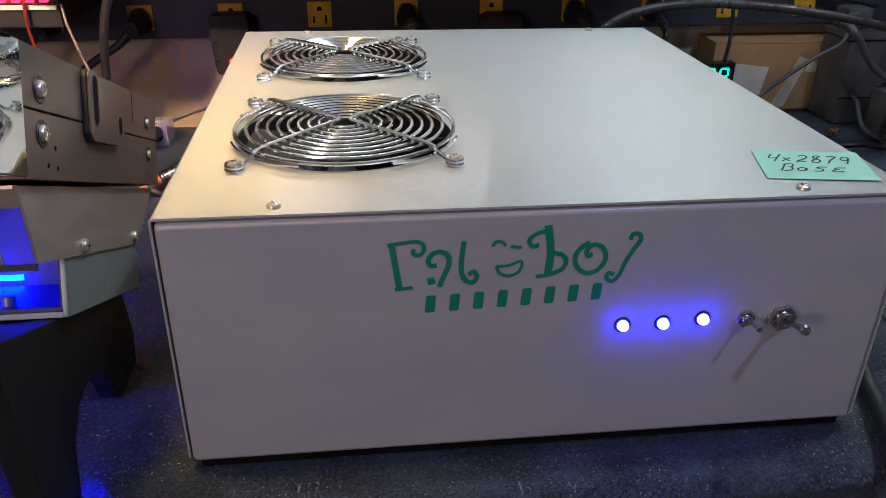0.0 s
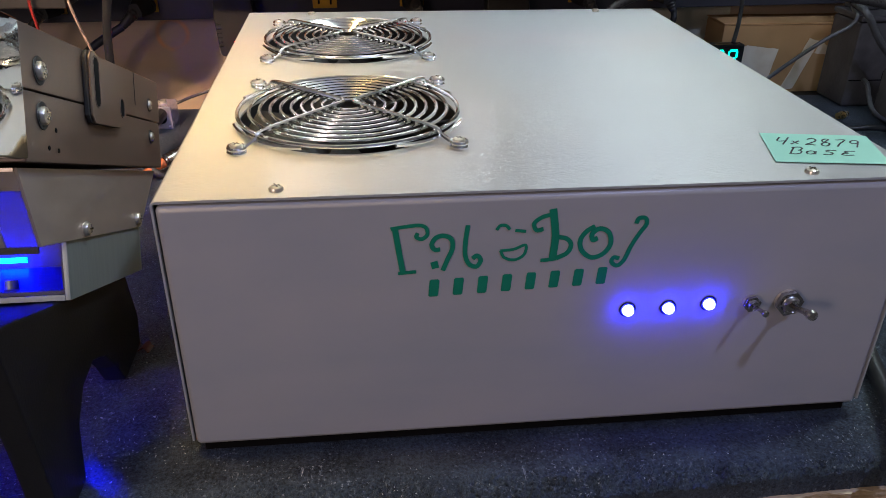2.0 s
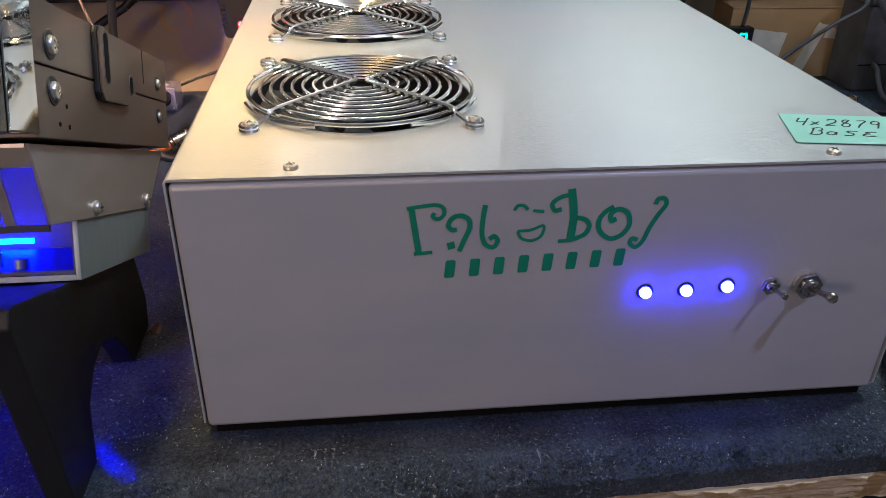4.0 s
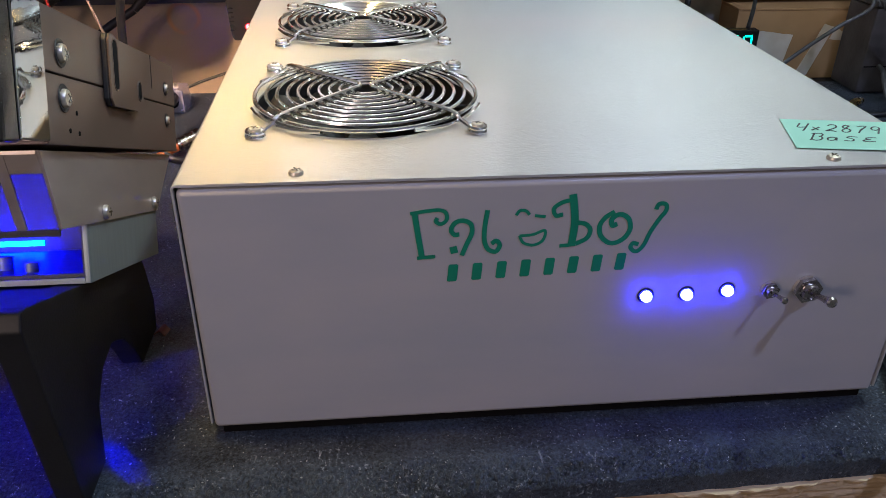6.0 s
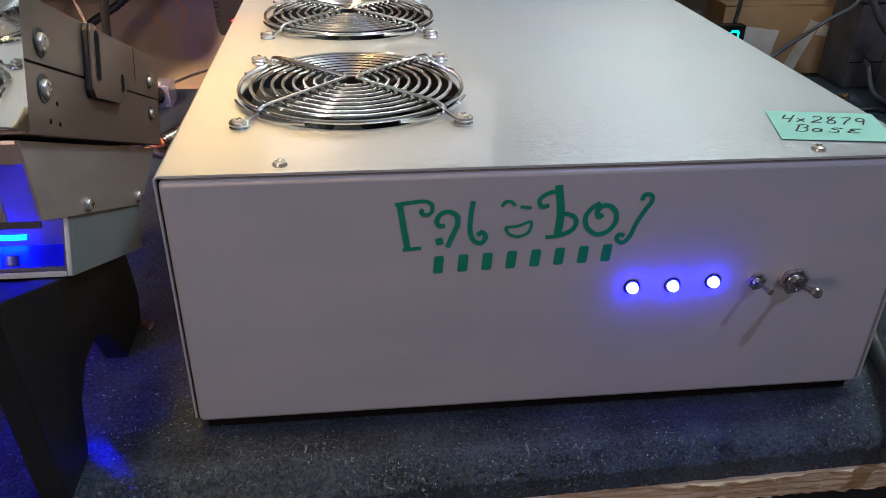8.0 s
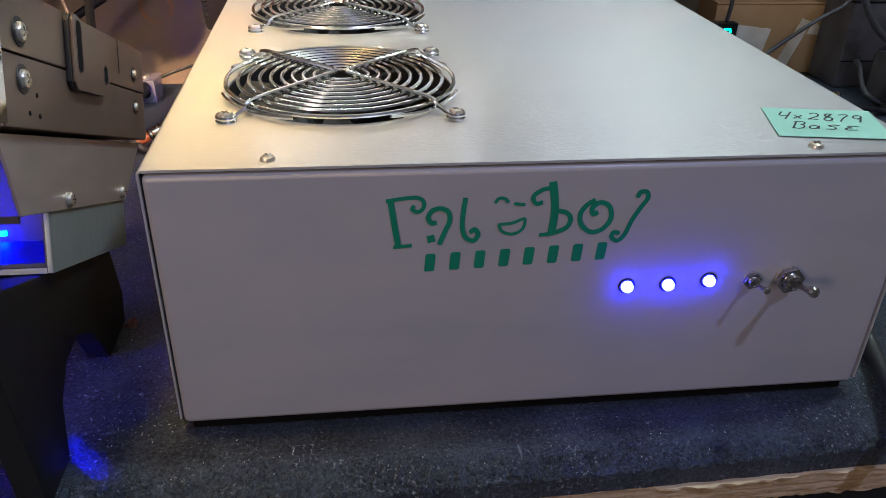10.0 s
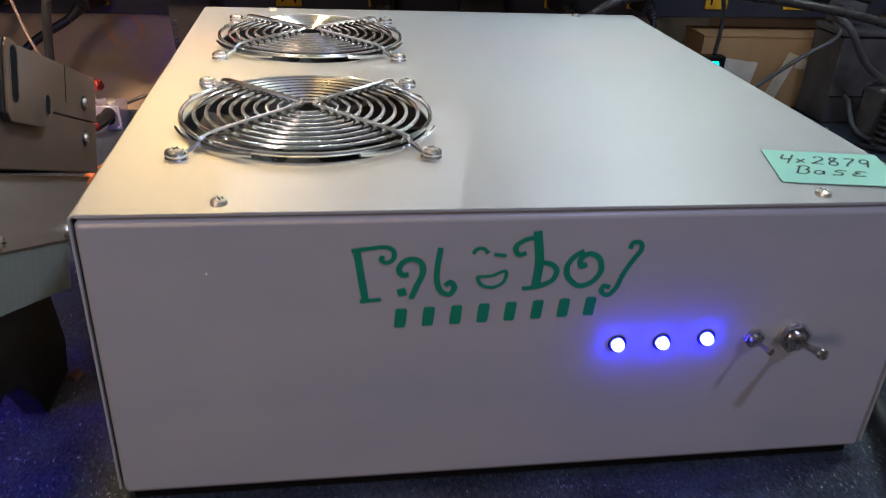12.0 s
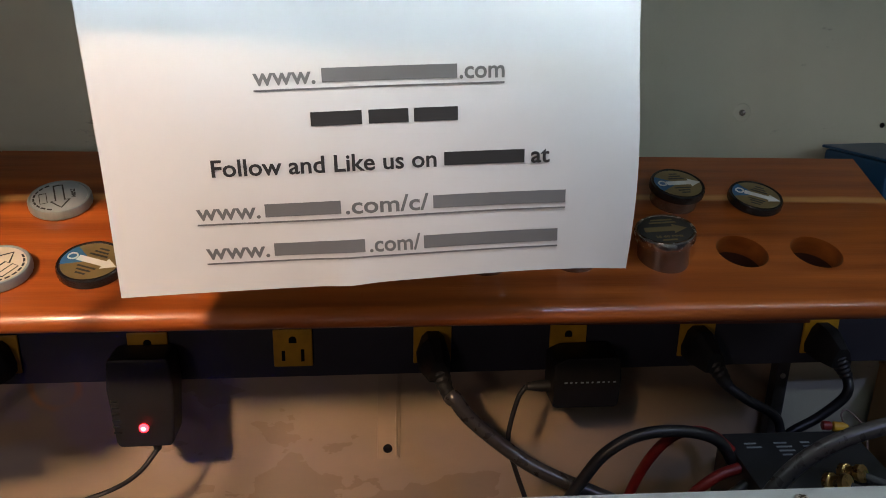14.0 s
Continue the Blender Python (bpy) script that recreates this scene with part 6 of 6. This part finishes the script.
def side_unit():
    u = thing("equipment_case", pose(0.709, 0.500, MAT_Z), "sooty black equipment case beside the cardboard box", "electronics case")
    part("case", box(-0.082, 0.11, 0.0, 0.055, 0.0, 0.094, 0.004), CASE_GREY, u)
    part("lid", box(-0.083, 0.111, -0.001, 0.056, 0.0945, 0.101, 0.002), CASE_GREY, u)
    part("seam", box(-0.0805, 0.10, -0.0006, -0.0002, 0.030, 0.0312), GAP, u)
    s = part("socket", moved(lathe([(0.011, 0), (0.011, 0.006), (0.009, 0.007), (0.0086, 0.0035), (0.0003, 0.0035)], 20), pose(-0.030, -0.0002, 0.036, 90)), BLACK_SHINE, u, "round black panel socket")
    part("collar", moved(lathe([(0.0125, 0), (0.0125, 0.002), (0.0003, 0.0022)], 20), pose(-0.030, -0.0001, 0.036, 90)), SMOKED, s)
    b = solid("plug_block", box(0.634, 0.664, 0.526, 0.553, 0.9645, 0.987, 0.003), CASE_GREY, ORIGIN, "dark grey plug block on the equipment case", "plug block")
    cable("grey_cable", [(0.640, 0.530, 0.976), (0.612, 0.500, 0.974), (0.601, 0.472, 0.970), (0.594, 0.470, 0.960), (0.571, 0.470, 0.947), (0.541, 0.470, 0.926), (0.517, 0.470, 0.907), (0.48, 0.462, 0.880), (0.46, 0.45, 0.866)], 0.0021, CABLE_GREY, "thin grey cable across the cardboard box")
    cable("grey_cable", [(0.648, 0.530, 0.980), (0.612, 0.500, 0.980), (0.606, 0.470, 0.976), (0.616, 0.468, 0.964), (0.627, 0.468, 0.949), (0.647, 0.468, 0.930), (0.69, 0.455, 0.905), (0.74, 0.44, 0.868)], 0.0036, CABLE_GREY, "grey cable hanging over the equipment case")
    cable("black_lead", [(0.642, 0.494, 0.896), (0.640, 0.482, 0.894), (0.636, 0.468, 0.884), (0.634, 0.452, 0.874), (0.642, 0.436, 0.868), (0.67, 0.425, 0.866), (0.72, 0.42, 0.866)], 0.0024, CABLE_GREY, "thin lead from the socket to the bench")
    cable("black_lead", [(0.560, 0.415, 0.8665), (0.580, 0.405, 0.872), (0.602, 0.402, 0.874), (0.628, 0.410, 0.868), (0.66, 0.40, 0.866)], 0.0030, CABLE, "black lead curling over the mat")
    # the finned heat sink in front of the case
    h = thing("heat_sink", pose(0.694, 0.425, MAT_Z, 0, 0, 4), "black finned heat sink with worn edges", "heat sink")
    part("core", box(-0.048, 0.06, 0.012, 0.045, 0.001, 0.052, 0.001), CASE_GREY, h)
    for k in range(8):
        part("fin", box(-0.052, 0.06, -0.004, 0.0118, 0.001 + 0.0066 * k, 0.0036 + 0.0066 * k, 0.0006), CASE_GREY, h)
    for x, z in ((-0.040, 0.049), (-0.010, 0.049)):
        part("screw", moved(pan_screw(0.0030, 0.0018), pose(x, 0.028, 0.0521)), STEEL, h)
    c = thing("brass_connector", pose(0.606, 0.462, MAT_Z + 0.0042, 0, 90, 25), "small brass threaded connector lying on the mat", "connector")
    part("barrel", lathe([(0.0003, -0.007), (0.0036, -0.007), (0.0036, -0.002), (0.0042, -0.0018), (0.0042, 0.002), (0.0030, 0.0022), (0.0030, 0.008), (0.0003, 0.008)], 16), BRASS, c)
    part("nut", prism([(0.0042 * math.cos(radians(60 * q)), 0.0042 * math.sin(radians(60 * q))) for q in range(6)], 0.0024, 0.0046, "z", 0.0003), STEEL, c)
    rnd = random.Random(8)
    for x, y, s in ((0.587, 0.452, 0.006), (0.560, 0.470, 0.004), (0.572, 0.435, 0.005)):
        bm = bmesh.new()
        bmesh.ops.create_icosphere(bm, subdivisions=2, radius=1.0)
        for v in bm.verts:
            v.co *= 0.75 + 0.5 * noise.noise(v.co * 2.2 + Vector((x * 40, 0, 0)))
        solid("wood_scrap", moved(bm, pose(x, y, MAT_Z + s * 0.42, 0, 0, rnd.uniform(0, 180)) @ Matrix.Diagonal((s * 1.5, s, s * 0.55, 1))), BOARD, ORIGIN, "reddish scrap lying on the mat", "scrap", "scraps on the mat")


side_unit()


def blue_case():
    b = thing("blue_case", pose(0.471, 0.602, 0.9925, 0, 0, 13), "blue metal case with a column of silver sockets", "electronics case")
    part("case", box(0.0, 0.056, 0.0, 0.060, 0.0, 0.1100, 0.003), BLUE_PAINT, b, "blue painted metal case")
    part("cover", box(-0.0015, 0.0575, -0.0015, 0.0615, 0.1104, 0.1125, 0.0008), BLUE_PAINT, b)
    for k in range(4):
        s = part("socket", moved(lathe([(0.0052, 0), (0.0052, 0.002), (0.0038, 0.0022), (0.0038, 0.010), (0.0030, 0.0104), (0.0005, 0.0104)], 16), pose(0.047, -0.0002, 0.016 + 0.026 * k, 90)), NICKEL, b, "silver round socket")
    part("plug", moved(lathe([(0.0060, 0), (0.0060, 0.012), (0.0040, 0.018), (0.0005, 0.018)], 16), pose(0.0562, 0.030, 0.076, 0, 90)), NICKEL, b)
    cable("signal_cable", [(0.548, 0.630, 1.0705), (0.575, 0.628, 1.070), (0.61, 0.625, 1.074), (0.66, 0.62, 1.07), (0.74, 0.60, 1.04)], 0.0040, CABLE, "black signal cable from the blue case")
    cable("signal_cable", [(0.478, 0.590, 1.068), (0.495, 0.580, 1.060), (0.548, 0.575, 1.030), (0.61, 0.57, 1.000), (0.69, 0.56, 0.985)], 0.0040, CABLE, "black cable sloping past the blue case")
    cable("signal_cable", [(0.520, 0.640, 1.22), (0.497, 0.62, 1.18), (0.492, 0.60, 1.145), (0.505, 0.585, 1.115), (0.535, 0.585, 1.105), (0.58, 0.60, 1.13), (0.66, 0.61, 1.17)], 0.0028, CABLE, "thin black cable looping down from the shelf")
    cable("signal_cable", [(0.545, 0.635, 1.092), (0.585, 0.63, 1.100), (0.625, 0.62, 1.08), (0.64, 0.61, 1.03), (0.66, 0.60, 1.00)], 0.0036, CABLE_GREY, "grey cable behind the blue case")


blue_case()


def ledge_boxes():
    a = thing("white_carton", pose(0.60, 0.650, 0.9925), "white carton standing on the ledge", "box")
    part("body", box(-0.050, 0.030, -0.020, 0.025, 0.0, 0.072, 0.002), WHITE_PLASTIC, a)
    part("lid", box(-0.0508, 0.0308, -0.0208, 0.0258, 0.0725, 0.085, 0.002), WHITE_PLASTIC, a)
    part("label_patch", box(-0.036, 0.004, -0.0203, -0.0201, 0.020, 0.052), SILVER_FACE, a)
    c = thing("tan_carton", pose(0.662, 0.640, 0.9925), "narrow tan cardboard box on the ledge", "box")
    part("body", box(-0.025, 0.012, -0.020, 0.030, 0.0, 0.130, 0.002), CARD, c)
    d = thing("navy_box", pose(0.735, 0.635, 0.9925), "dark blue box standing on the ledge", "box")
    part("body", box(-0.055, 0.050, -0.030, 0.035, 0.0, 0.110, 0.002), BLUE_PAINT, d)


ledge_boxes()
cable("rubber_hose", [(0.47, 0.34, 0.8690), (0.425, 0.18, 0.8690), (0.385, 0.07, 0.8690), (0.368, 0.022, 0.8690), (0.352, -0.018, 0.8733), (0.338, -0.047, 0.8715), (0.330, -0.066, 0.858), (0.328, -0.072, 0.82), (0.328, -0.072, 0.5)], 0.0050, CABLE, "thick black cable running over the edge of the mat")


cable("white_tube", [(0.431, 0.101, 0.8668), (0.446, 0.106, 0.8668), (0.470, 0.118, 0.8668), (0.51, 0.13, 0.8668)], 0.0034, WHITE_PLASTIC, "short white plastic tube lying on the mat")
